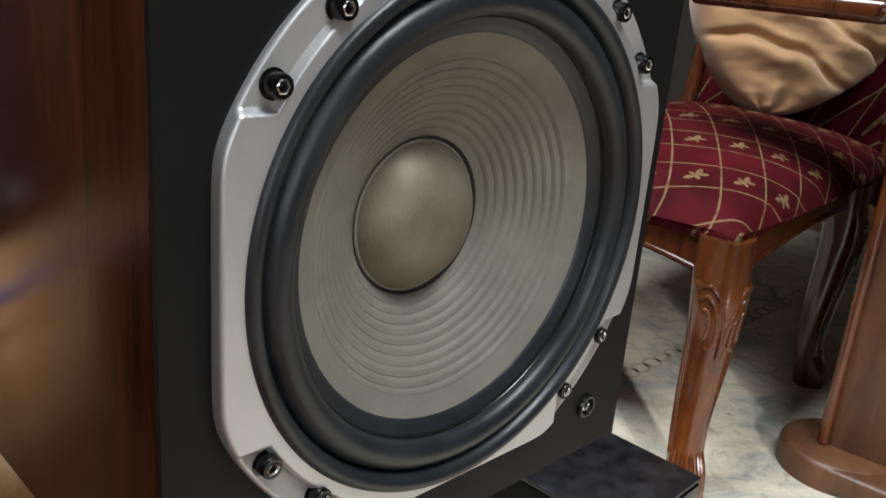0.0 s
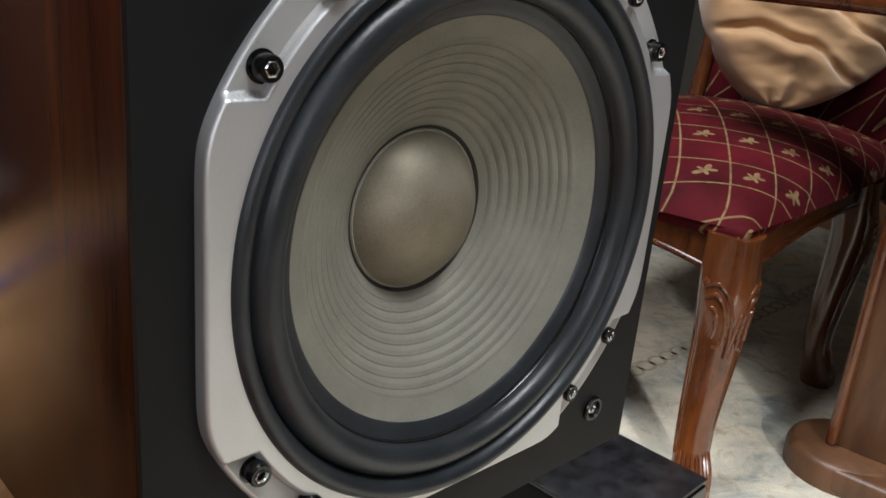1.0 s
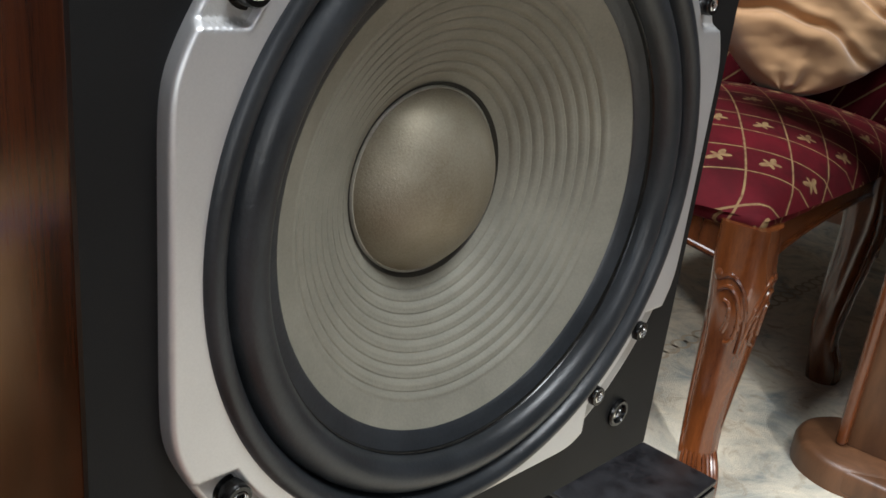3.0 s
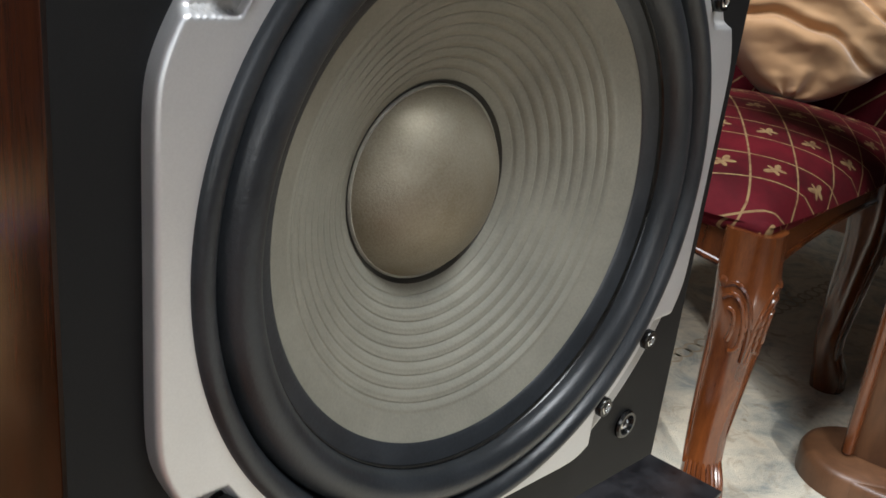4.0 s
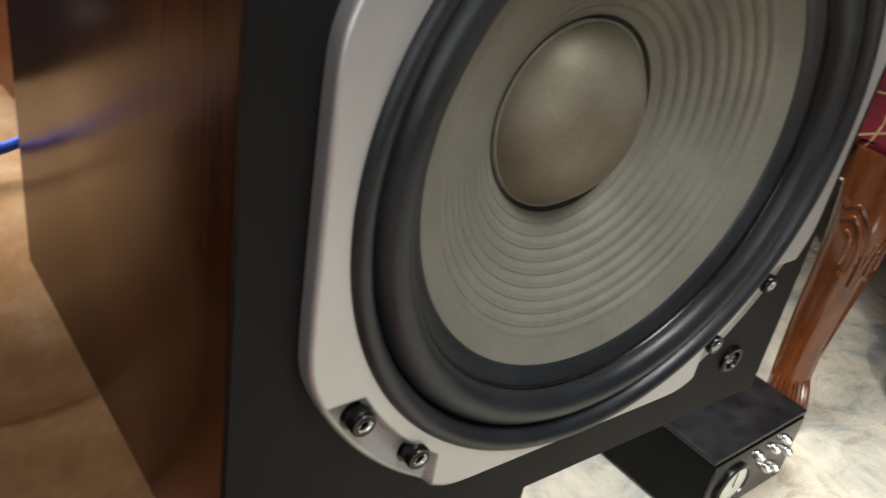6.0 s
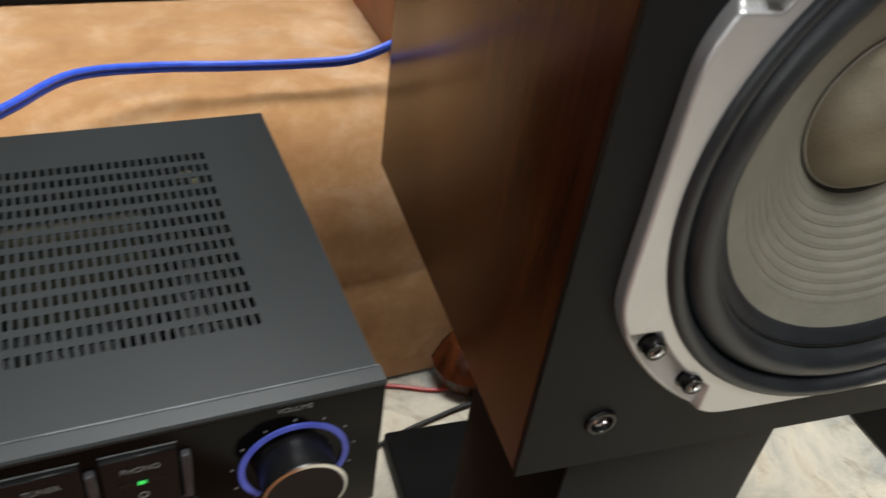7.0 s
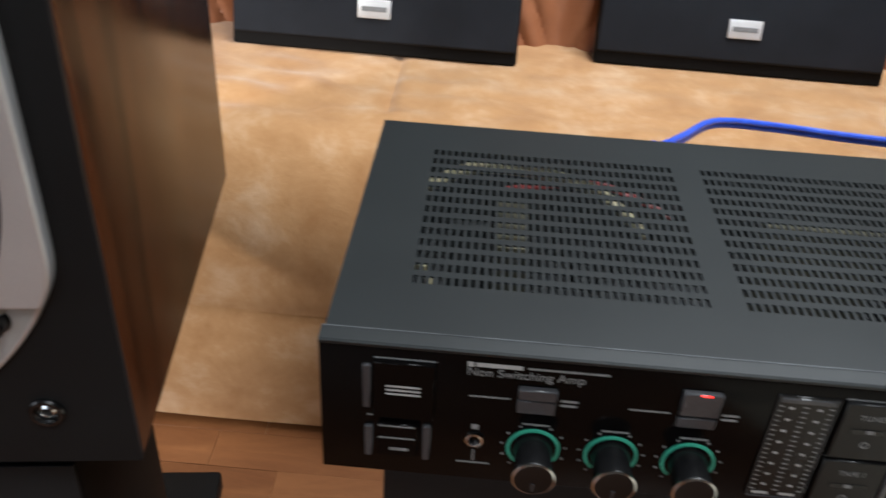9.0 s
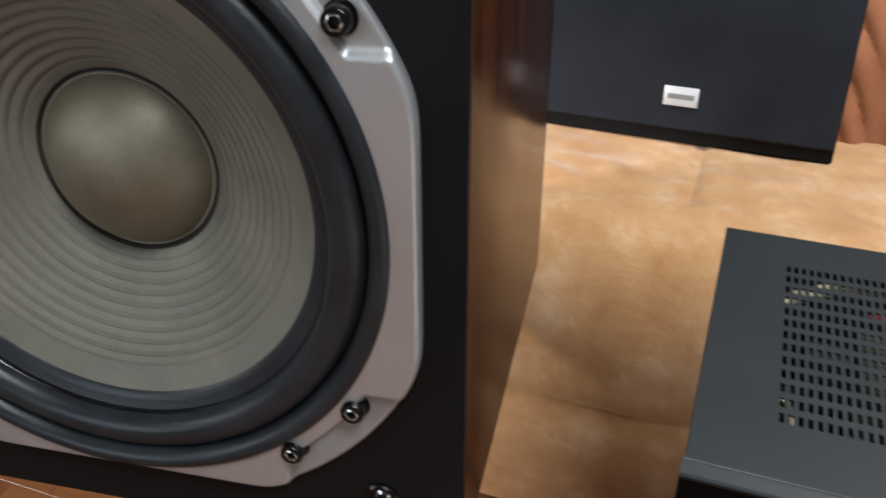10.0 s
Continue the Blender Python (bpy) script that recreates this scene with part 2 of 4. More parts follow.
def velvet_material():
    """Wine-red upholstery with a gold diamond lattice and a small gold motif in each diamond."""
    m, t, b = make("red_patterned_velvet", 0.8, 0, 0.12)
    v = coords(t, (1, 1, 1), (0, 0, 0.2))
    sep = t.nodes.new("ShaderNodeSeparateXYZ")
    t.links.new(v, sep.inputs[0])
    x, y = sep.outputs[0], math_node(t, "ADD", sep.outputs[1], math_node(t, "MULTIPLY", sep.outputs[2], 0.6))
    k = 9.0
    p = math_node(t, "MULTIPLY", math_node(t, "ADD", x, y), k)
    q = math_node(t, "MULTIPLY", math_node(t, "SUBTRACT", x, y), k)
    fp = math_node(t, "SUBTRACT", math_node(t, "FRACT", p), 0.5)
    fq = math_node(t, "SUBTRACT", math_node(t, "FRACT", q), 0.5)
    ap, aq = math_node(t, "ABSOLUTE", fp), math_node(t, "ABSOLUTE", fq)
    line = math_node(t, "GREATER_THAN", math_node(t, "MAXIMUM", ap, aq), 0.479)
    radius = math_node(t, "SQRT", math_node(t, "ADD", math_node(t, "MULTIPLY", fp, fp), math_node(t, "MULTIPLY", fq, fq)))
    turn = math_node(t, "ARCTAN2", fp, fq)
    petal = math_node(t, "ADD", math_node(t, "ADD", 0.1, math_node(t, "MULTIPLY", math_node(t, "COSINE", math_node(t, "MULTIPLY", turn, 5.0)), 0.045)), math_node(t, "MULTIPLY", math_node(t, "SINE", math_node(t, "MULTIPLY", turn, 2.0)), 0.035))
    motif = math_node(t, "LESS_THAN", radius, math_node(t, "MULTIPLY", petal, 1.7))
    row = math_node(t, "LESS_THAN", math_node(t, "FRACT", math_node(t, "MULTIPLY", math_node(t, "FLOOR", p), 0.5)), 0.25)
    motif = math_node(t, "MULTIPLY", motif, row)
    gold = math_node(t, "MAXIMUM", line, motif)
    pile = noise_tex(t, v, 12, 6, 0.6)
    red = ramp(t, pile, [(0.3, (0.026, 0.001, 0.0022)), (0.7, (0.07, 0.0027, 0.006))])
    wear = noise_tex(t, v, 60, 3)
    gold = math_node(t, "MULTIPLY", gold, ramp(t, wear, [(0.3, (0.35, 0.35, 0.35)), (0.55, (0.95, 0.95, 0.95))]))
    t.links.new(mixc(t, gold, red, (0.17, 0.112, 0.052)), b.inputs["Base Color"])
    relief(t, b, noise_tex(t, v, 600, 2), 0.25, 0.0006)
    return m


def satin_material():
    m, t, b = make("tan_satin", 0.6, 0, 0.25)
    v = coords(t)
    t.links.new(ramp(t, noise_tex(t, v, 6, 5), [(0.3, (0.34, 0.19, 0.09)), (0.7, (0.47, 0.285, 0.145))]), b.inputs["Base Color"])
    b.inputs["Sheen Weight"].default_value = 0.3
    n = relief(t, b, noise_tex(t, coords(t, (1, 1, 1), (0, 0.78, 0)), 9, 4, 0.5, 0.6), 0.2, 0.006)
    relief(t, b, noise_tex(t, v, 900, 1), 0.15, 0.0004, n)
    return m


def rug_material():
    """Pale wool with soft cream, rust and blue-grey clouds of pattern."""
    m, t, b = make("pale_patterned_wool", 0.95, 0, 0.15)
    v = coords(t)
    a = noise_tex(t, v, 6.5, 7, 0.68, 0.9)
    c = noise_tex(t, v, 13, 6, 0.65, 1.6)
    base = ramp(t, a, [(0.32, (0.24, 0.265, 0.26)), (0.44, (0.47, 0.445, 0.37)), (0.58, (0.64, 0.58, 0.46)), (0.74, (0.43, 0.33, 0.22))])
    spots = ramp(t, c, [(0.54, (0, 0, 0)), (0.68, (0.65, 0.65, 0.65))])
    t.links.new(mixc(t, spots, base, (0.3, 0.24, 0.17)), b.inputs["Base Color"])
    relief(t, b, noise_tex(t, v, 380, 3), 0.7, 0.003)
    return m


M["leather"], M["suede"], M["velvet"], M["satin"], M["rug"] = leather_material(), suede_material(), velvet_material(), satin_material(), rug_material()
M["rugline"] = mottled("brown_rug_border", (0.3, 0.25, 0.18), (0.42, 0.36, 0.27), 0.95, 0, 40, 400, 0.4)


# ---- mesh helpers ----
def empty(name, m=None, **tags):
    ob = new(name)
    ob.empty_display_size = 0.05
    if m is not None:
        ob.matrix_world = m
    return tagged(ob, **tags)


def part(name, bm, material, parent=None, label="", smooth=True):
    me = bpy.data.meshes.new(name)
    bmesh.ops.recalc_face_normals(bm, faces=bm.faces)
    bm.to_mesh(me)
    bm.free()
    me.materials.append(M[material])
    if smooth:
        me.shade_smooth()
        me.set_sharp_from_angle(angle=radians(38))
    ob = new(name, me)
    ob.parent = parent
    return tagged(ob, label)


def rbox(x0, x1, y0, y1, z0, z1, r=0.002, seg=2, bm=None):
    """A box with rounded edges."""
    bm = bm or bmesh.new()
    made = bmesh.ops.create_cube(bm, size=1, matrix=Matrix.Translation(((x0 + x1) / 2, (y0 + y1) / 2, (z0 + z1) / 2)) @ Matrix.Diagonal((x1 - x0, y1 - y0, z1 - z0, 1)))
    if r > 0:
        edges = list({e for v in made["verts"] for e in v.link_edges})
        bmesh.ops.bevel(bm, geom=edges, offset=r, segments=seg, profile=0.5, affect="EDGES", clamp_overlap=True)
    return bm


def lathe(profile, n=96, axis="y", bm=None, centre=(0, 0, 0), closed=False):
    """Turns (radius, height) pairs about an axis; height runs along -y (to the viewer) or z."""
    bm = bm or bmesh.new()
    rings = []
    for r, h in profile:
        ring = []
        for i in range(n):
            a = 2 * math.pi * i / n
            c, s = r * math.cos(a), r * math.sin(a)
            p = (c, -h, s) if axis == "y" else (c, s, h)
            ring.append(bm.verts.new((p[0] + centre[0], p[1] + centre[1], p[2] + centre[2])))
        rings.append(ring)
    pairs = list(zip(rings, rings[1:])) + ([(rings[-1], rings[0])] if closed else [])
    for a, b in pairs:
        for i in range(n):
            j = (i + 1) % n
            bm.faces.new((a[i], a[j], b[j], b[i]))
    if not closed:
        for ring in (rings[0], rings[-1]):
            if (ring[0].co - ring[n // 2].co).length < 0.002:
                bm.faces.new(ring)
    return bm


def solid_lathe(profile, n=48, axis="z", centre=(0, 0, 0), bm=None):
    bm = lathe([(0.0004, profile[0][1])] + list(profile) + [(0.0004, profile[-1][1])], n, axis, bm, centre)
    return bm


def tube(name, pts, radius, material, parent=None, label="", res=10):
    """A smooth cable through points, as a mesh."""
    pts = [Vector(p) for p in pts]
    path = []
    for i in range(len(pts) - 1):
        p0, p1, p2, p3 = pts[max(i - 1, 0)], pts[i], pts[i + 1], pts[min(i + 2, len(pts) - 1)]
        for k in range(res):
            t = k / res
            path.append(0.5 * ((2 * p1) + (p2 - p0) * t + (2 * p0 - 5 * p1 + 4 * p2 - p3) * t * t + (3 * p1 - p0 - 3 * p2 + p3) * t ** 3))
    path.append(pts[-1])
    bm = bmesh.new()
    rings = []
    for i, p in enumerate(path):
        d = (path[min(i + 1, len(path) - 1)] - path[max(i - 1, 0)]).normalized()
        u = d.cross(Vector((0, 0, 1)))
        u = u.normalized() if u.length > 1e-4 else Vector((1, 0, 0))
        w = u.cross(d)
        rings.append([bm.verts.new(p + radius * (math.cos(a) * u + math.sin(a) * w)) for a in [k * math.pi / 4 for k in range(8)]])
    for a, b in zip(rings, rings[1:]):
        for k in range(8):
            bm.faces.new((a[k], a[(k + 1) % 8], b[(k + 1) % 8], b[k]))
    bm.faces.new(rings[0]), bm.faces.new(rings[-1])
    return part(name, bm, material, parent, label)


def grid(fn, nu, nv, bm=None):
    bm = bm or bmesh.new()
    vs = [[bm.verts.new(fn(i / nu, j / nv)) for j in range(nv + 1)] for i in range(nu + 1)]
    for i in range(nu):
        for j in range(nv):
            bm.faces.new((vs[i][j], vs[i + 1][j], vs[i + 1][j + 1], vs[i][j + 1]))
    return bm


def wobble(bm, amount, scale, seed=0.0):
    for v in bm.verts:
        v.co += v.normal * amount * noise.noise(v.co * scale + Vector((seed, seed, seed)))


def writing(text, size, m, material, parent, name="lettering"):
    c = bpy.data.curves.new(name, "FONT")
    c.body, c.size, c.align_x, c.align_y, c.extrude = text, size, "CENTER", "CENTER", 0.0001
    ob = new(name, c)
    c.materials.append(M[material])
    ob.parent = parent
    ob.matrix_local = m
    return ob


# ---- the room ----
def room():
    X0, X1, Y0, Y1, ZT = -3.0, 4.4, -3.2, 2.0, 2.6
    bm = rbox(X0 - 0.2, X1 + 0.2, Y0 - 0.2, Y1 + 0.2, -0.2, -0.006, 0)
    floor = tagged(part("floor", bm, "parquet", None, smooth=False), "brown parquet floor of short oak blocks", "floor", kind="structure")
    tagged(part("ceiling", rbox(X0 - 0.2, X1 + 0.2, Y0 - 0.2, Y1 + 0.2, ZT, ZT + 0.2, 0), "ceiling", smooth=False), "plain unseen ceiling, greyed to cut bounce light", "ceiling", kind="structure")

    def wall(name, boxes):
        bm = bmesh.new()
        for b in boxes:
            rbox(*b, 0, bm=bm)
        return tagged(part(name, bm, "wall", smooth=False), "assumed plaster wall, painted dark brown to cut bounce light", "wall", kind="structure")

    wall("wall_north", [(X0 - 0.2, X1 + 0.2, Y1, Y1 + 0.2, -0.006, ZT)])
    wall("wall_west", [(X0 - 0.2, X0, Y0, -2.35, -0.006, ZT), (X0 - 0.2, X0, -0.85, Y1, -0.006, ZT), (X0 - 0.2, X0, -2.35, -0.85, -0.006, 0.85), (X0 - 0.2, X0, -2.35, -0.85, 2.25, ZT)])
    wall("wall_south", [(X0 - 0.2, -2.5, Y0 - 0.2, Y0, -0.006, ZT), (-0.98, X1 + 0.2, Y0 - 0.2, Y0, -0.006, ZT), (-2.5, -0.98, Y0 - 0.2, Y0, -0.006, 0.85), (-2.5, -0.98, Y0 - 0.2, Y0, 2.45, ZT)])
    wall("wall_east", [(X1, X1 + 0.2, Y0, Y1, -0.006, ZT)])

    def window(name, m, w, h):
        base = empty(name, m, label="assumed white framed window with clear panes, out of view", category="window", kind="structure")
        for x0, x1, z0, z1 in ((-w / 2, -w / 2 + 0.06, 0, h), (w / 2 - 0.06, w / 2, 0, h), (-0.03, 0.03, 0.06, h - 0.06), (-w / 2 + 0.06, w / 2 - 0.06, 0, 0.06), (-w / 2 + 0.06, w / 2 - 0.06, h - 0.06, h)):
            part("window_frame", rbox(x0, x1, -0.03, 0.03, z0, z1, 0.004), "window_frame", base)

    # assumed window, placed so that the sun beam reaches the rug
    window("window_1", pose(-1.74, Y0 - 0.14, 0.85), 1.52, 1.6)
    # unseen window, added to let some fill in from the west
    window("added_window_2", pose(X0 - 0.14, -1.6, 0.85, 0, 0, 90), 1.5, 1.4)
    # added lamps out of view, one above the sofa and one before it
    lamp = empty("ceiling_lamp", pose(0.5, 0.5, 2.6), label="round glowing opal ceiling lamp, added out of view", category="lamp")
    part("shade", solid_lathe([(0.4, 0.0), (0.41, -0.02), (0.38, -0.045), (0.2, -0.055)], 40), "bulb", lamp)
    tagged(lamp, group="ceiling lamps")
    copy_thing(lamp, pose(0.45, -0.95, 2.6))
    return floor


floor = room()

# pale wool rug that lies on the parquet
rug = empty("rug", pose(0, 0, 0), label="pale cream wool rug with faded blue-grey and rust pattern", category="rug")
part("carpet", rbox(0.33, 3.2, -1.6, 1.3, -0.003, 0.006, 0.002), "rug", rug)
bm = bmesh.new()
for i in range(44):
    c = Vector((0.95 + 0.043 * i, 0.482 - 0.0039 * i, 0.0068))
    ring = [[bm.verts.new(c + Vector((r * 1.25 * math.cos(a), r * math.sin(a), 0))) for a in [k * math.pi / 8 for k in range(16)]] for r in (0.021, 0.014)]
    for k in range(16):
        bm.faces.new((ring[0][k], ring[0][(k + 1) % 16], ring[1][(k + 1) % 16], ring[1][k]))
part("border_chain", bm, "rugline", rug, "faded brown chain border")


# ---- loudspeakers ----
W, H, D, ZC = 0.386, 0.66, 0.322, 0.202


def outline(a):
    c, s = abs(math.cos(a)), abs(math.sin(a))
    n = 90
    return (0.182 ** -n + (0.1698 / max(c, 1e-3)) ** -n + (0.1605 / max(s, 1e-3)) ** -n) ** (-1 / n)


def plate_height(r, a):
    """Height of the cast frame above the baffle: a flat plate, sunk where the bolts sit."""
    x, z = abs(r * math.cos(a)), abs(r * math.sin(a))
    k = min(1, max(0, (r - 0.1645) / 0.0028), max(0, (x - 0.096) / 0.0032), max(0, (z - 0.084) / 0.0032))
    return 0.0088 - 0.0045 * max(0, k)


def loudspeaker(m, label):
    """Origin under the middle of the baffle's lower edge; x along the baffle, y into the cabinet."""
    sp = empty("loudspeaker", m, label=label, category="loudspeaker", group="pair of loudspeakers")
    t = 0.018
    for name, b in (("side_panel", (-W / 2, -W / 2 + t, 0.0047, D, 0, H)), ("side_panel", (W / 2 - t, W / 2, 0.0047, D, 0, H)), ("bottom_panel", (-W / 2 + t, W / 2 - t, 0.0047, D, 0.0005, t)), ("top_panel", (-W / 2 + t, W / 2 - t, 0.0047, D, H - t, H - 0.0005)), ("back_panel", (-W / 2 + t, W / 2 - t, D - 0.016, D - 0.001, t, H - t))):
        part(name, rbox(*b, 0.001, 2), "veneer", sp, "polished rosewood veneer" if name == "side_panel" else "")
    # front panel with a round cut-out
    bm = bmesh.new()
    n = 96
    hole, rim = [], []
    for i in range(n):
        a = 2 * math.pi * i / n
        c, s = math.cos(a), math.sin(a)
        hole.append(bm.verts.new((0.15 * c, 0, ZC + 0.15 * s)))
        k = min((W / 2) / max(abs(c), 1e-6), (H - ZC) / s if s > 1e-6 else 9, ZC / -s if s < -1e-6 else 9)
        rim.append(bm.verts.new((k * c, 0, ZC + k * s)))
    corners = [(W / 2, H), (-W / 2, H), (-W / 2, 0), (W / 2, 0)]
    for x, z in corners:
        v = min(rim, key=lambda q: (q.co.x - x) ** 2 + (q.co.z - z) ** 2)
        v.co = (x, 0, z)
    for i in range(n):
        j = (i + 1) % n
        bm.faces.new((hole[i], hole[j], rim[j], rim[i]))
    ext = bmesh.ops.extrude_face_region(bm, geom=bm.faces[:])
    bmesh.ops.translate(bm, verts=[g for g in ext["geom"] if isinstance(g, bmesh.types.BMVert)], vec=(0, 0.0042, 0))
    part("baffle", bm, "baffle", sp, "charcoal painted front panel")
    # woofer
    unit = empty("woofer", pose(0.003, 0, ZC - 0.0035))
    unit.parent = sp
    bm = bmesh.new()
    N, rows = 900, []
    fr = [k / 40 for k in range(37)] + [0.92, 0.95, 0.97, 0.985, 1.0]
    for i in range(N):
        a = 2 * math.pi * i / N
        ro = outline(a)
        row = [bm.verts.new((0.1565 * math.cos(a), -0.003, 0.1565 * math.sin(a)))]
        for f in fr:
            r = 0.1565 + (ro - 0.1565) * f
            edge = min(1, (ro - r) / 0.0025)
            h = plate_height(r, a) - 0.0025 * (1 - math.sqrt(max(0, 1 - (1 - edge) ** 2)))
            row.append(bm.verts.new((r * math.cos(a), -h, r * math.sin(a))))
        row.append(bm.verts.new((ro * math.cos(a), -0.0, ro * math.sin(a))))
        rows.append(row)
    for i in range(N):
        a, b = rows[i], rows[(i + 1) % N]
        for k in range(len(a) - 1):
            f = bm.faces.new((a[k], b[k], b[k + 1], a[k + 1]))
            if 1 < k < len(a) - 7 and -f.calc_center_median().y < 0.0062:
                f.material_index = 1
    frame_part = part("frame", bm, "silver", unit, "satin silver cast frame with sunken bolt pockets")
    frame_part.data.materials.append(M["pocket"])
    part("gasket", lathe([(0.158, 0.002), (0.1578, 0.0085), (0.1568, 0.0108), (0.1545, 0.0121), (0.1515, 0.0118), (0.149, 0.0098), (0.1473, 0.0065), (0.1465, 0.002), (0.1462, -0.001)], 160), "rubber", unit, "rounded black rubber gasket")
    roll = [(0.1468, -0.0005)]
    for k in range(15):
        a = math.pi * k / 14
        roll.append((0.1366 + 0.0094 * math.cos(a), 0.001 + 0.0095 * math.sin(a)))
    roll += [(0.1268, -0.0012), (0.1255, -0.0018), (0.1225, -0.0032), (0.1188, -0.0046), (0.1175, -0.0062)]
    part("surround", lathe(roll, 160), "rubber", unit, "black rubber half-roll surround")
    part("glue_bead", lathe([(0.1274, 0.0002), (0.1273, 0.001), (0.1268, 0.0012), (0.1263, 0.0006), (0.1262, -0.0018)], 160), "steel", unit, "thin glossy glue bead")
    # pressed rings on the cone
    cone = []
    steps = 260
    ridges = [0.1040 - 0.0056 * k for k in range(9)]
    for k in range(steps + 1):
        r = 0.1196 - (0.1196 - 0.0509) * k / steps
        s = (0.1196 - r) / (0.1196 - 0.0509)
        d = -0.0055 - 0.0418 * (s ** 1.06)
        for q in ridges:
            d += 0.0007 * math.exp(-((r - q) / 0.0013) ** 2) - 0.0009 * math.exp(-((r - q + 0.0021) / 0.0006) ** 2)
        cone.append((r, d))
    part("cone", lathe(cone, 160), "cone", unit, "grey ribbed paper cone")
    part("neck", lathe([(0.0512, -0.0462), (0.0504, -0.0480), (0.0498, -0.0492), (0.0484, -0.0494)], 120), "neck", unit, "dark cone neck")
    part("glue_ring", lathe([(0.0491, -0.0490), (0.0489, -0.0478), (0.0484, -0.0472), (0.0477, -0.0475)], 120), "glue", unit, "pale glue line")
    cap = []
    for k in range(25):
        a = math.radians(62) * (1 - k / 24)
        cap.append((max(0.0005, 0.0480 * math.sin(a) / math.sin(math.radians(62))), -0.0478 + 0.0255 * (math.cos(a) - math.cos(math.radians(62))) / (1 - math.cos(math.radians(62)))))
    part("dust_cap", lathe(cap, 120), "cap", unit, "grey domed dust cap")
    part("basket", lathe([(0.1505, 0.0), (0.148, -0.02), (0.09, -0.075), (0.0005, -0.085)], 64), "black", unit)
    # cap screws with hexagon sockets
    head = bmesh.new()
    lathe([(0.0074, 0.0), (0.0074, 0.0014), (0.006, 0.0014), (0.006, 0.0082), (0.0055, 0.009), (0.0038, 0.009), (0.0034, 0.006), (0.0005, 0.0056)], 28, "y", head)
    bolt = None
    for bx, bz in ((-0.1425, -0.0955), (-0.1095, -0.128), (-0.1415, 0.097), (-0.1075, 0.1305), (0.136, -0.0945), (0.1015, -0.1285), (0.14, 0.0985), (0.107, 0.131)):
        p = (bx, -0.0035, bz)
        if bolt is None:
            bolt = part("bolt", head, "steel", unit, "black hexagon socket bolt")
            socket = part("socket", lathe([(0.0038, 0.0092), (0.0032, 0.0096), (0.0028, 0.0091), (0.0026, 0.007)], 6), "chrome", bolt)
            bolt.location = p
        else:
            b2 = bolt.copy()
            scene.collection.objects.link(b2)
            b2.location = p
            s2 = socket.copy()
            scene.collection.objects.link(s2)
            s2.parent = b2
    # cup sockets for the grille pegs
    for x, z in ((-0.149, 0.0385), (0.149, 0.0385)):
        cup = part("grille_socket", lathe([(0.0096, 0.0), (0.0096, 0.0016), (0.0086, 0.0028), (0.0068, 0.0028), (0.006, 0.001), (0.0055, -0.003), (0.0005, -0.003)], 32), "steel", sp, "black cup socket")
        cup.location = (x, 0, z)
        pin = part("screw", lathe([(0.0052, -0.003), (0.005, 0.0002), (0.0032, 0.0014), (0.0026, -0.0005), (0.0005, -0.0005)], 20), "chrome", cup, "bright screw")
    return sp


R_AT = pose(0.4889, -0.0318, 0.476, 0, 0, -5.3)
L_AT = pose(-0.506, -0.0335, 0.476, 0, 0, 7.5)
right_speaker = loudspeaker(R_AT, "large rosewood loudspeaker with bare woofer on a black stand")
left_speaker = copy_thing(right_speaker, L_AT)


def speaker_stand(m, side):
    """side -1: the column under the left half; 1: under the right half."""
    st = empty("speaker_stand", m, label="black lacquered speaker stand with a broad foot plate", category="stand", group="pair of speaker stands")
    part("base_plate", rbox(*sorted((side * 0.138, side * -0.125)), 0.0, 0.388, 0.0, 0.028, 0.004), "matt_black", st)
    # near-black colour puts the shade on the column's sides into the paint
    part("column", rbox(*sorted((side * 0.146, side * -0.008)), 0.021, 0.165, 0.0285, 0.452, 0.003), "matt_black", st)
    # thin sheet in paler grey paints the light on the column's front
    part("front_panel", rbox(*sorted((side * 0.1455, side * -0.0075)), 0.018, 0.0205, 0.029, 0.4515, 0.0008), "stand", st, "column front, paler grey for the light on it")
    part("top_plate", rbox(*sorted((side * 0.146, side * -0.1)), 0.022, 0.24, 0.4525, 0.4755, 0.003), "black", st)
    return st


right_stand = speaker_stand(pose(0.4889, -0.0318, 0.0065, 0, 0, -5.3) @ Matrix.Diagonal((1, 1, 0.9861, 1)), -1)
left_stand = speaker_stand(pose(-0.506, -0.0335, 0.0, 0, 0, 7.5), 1)


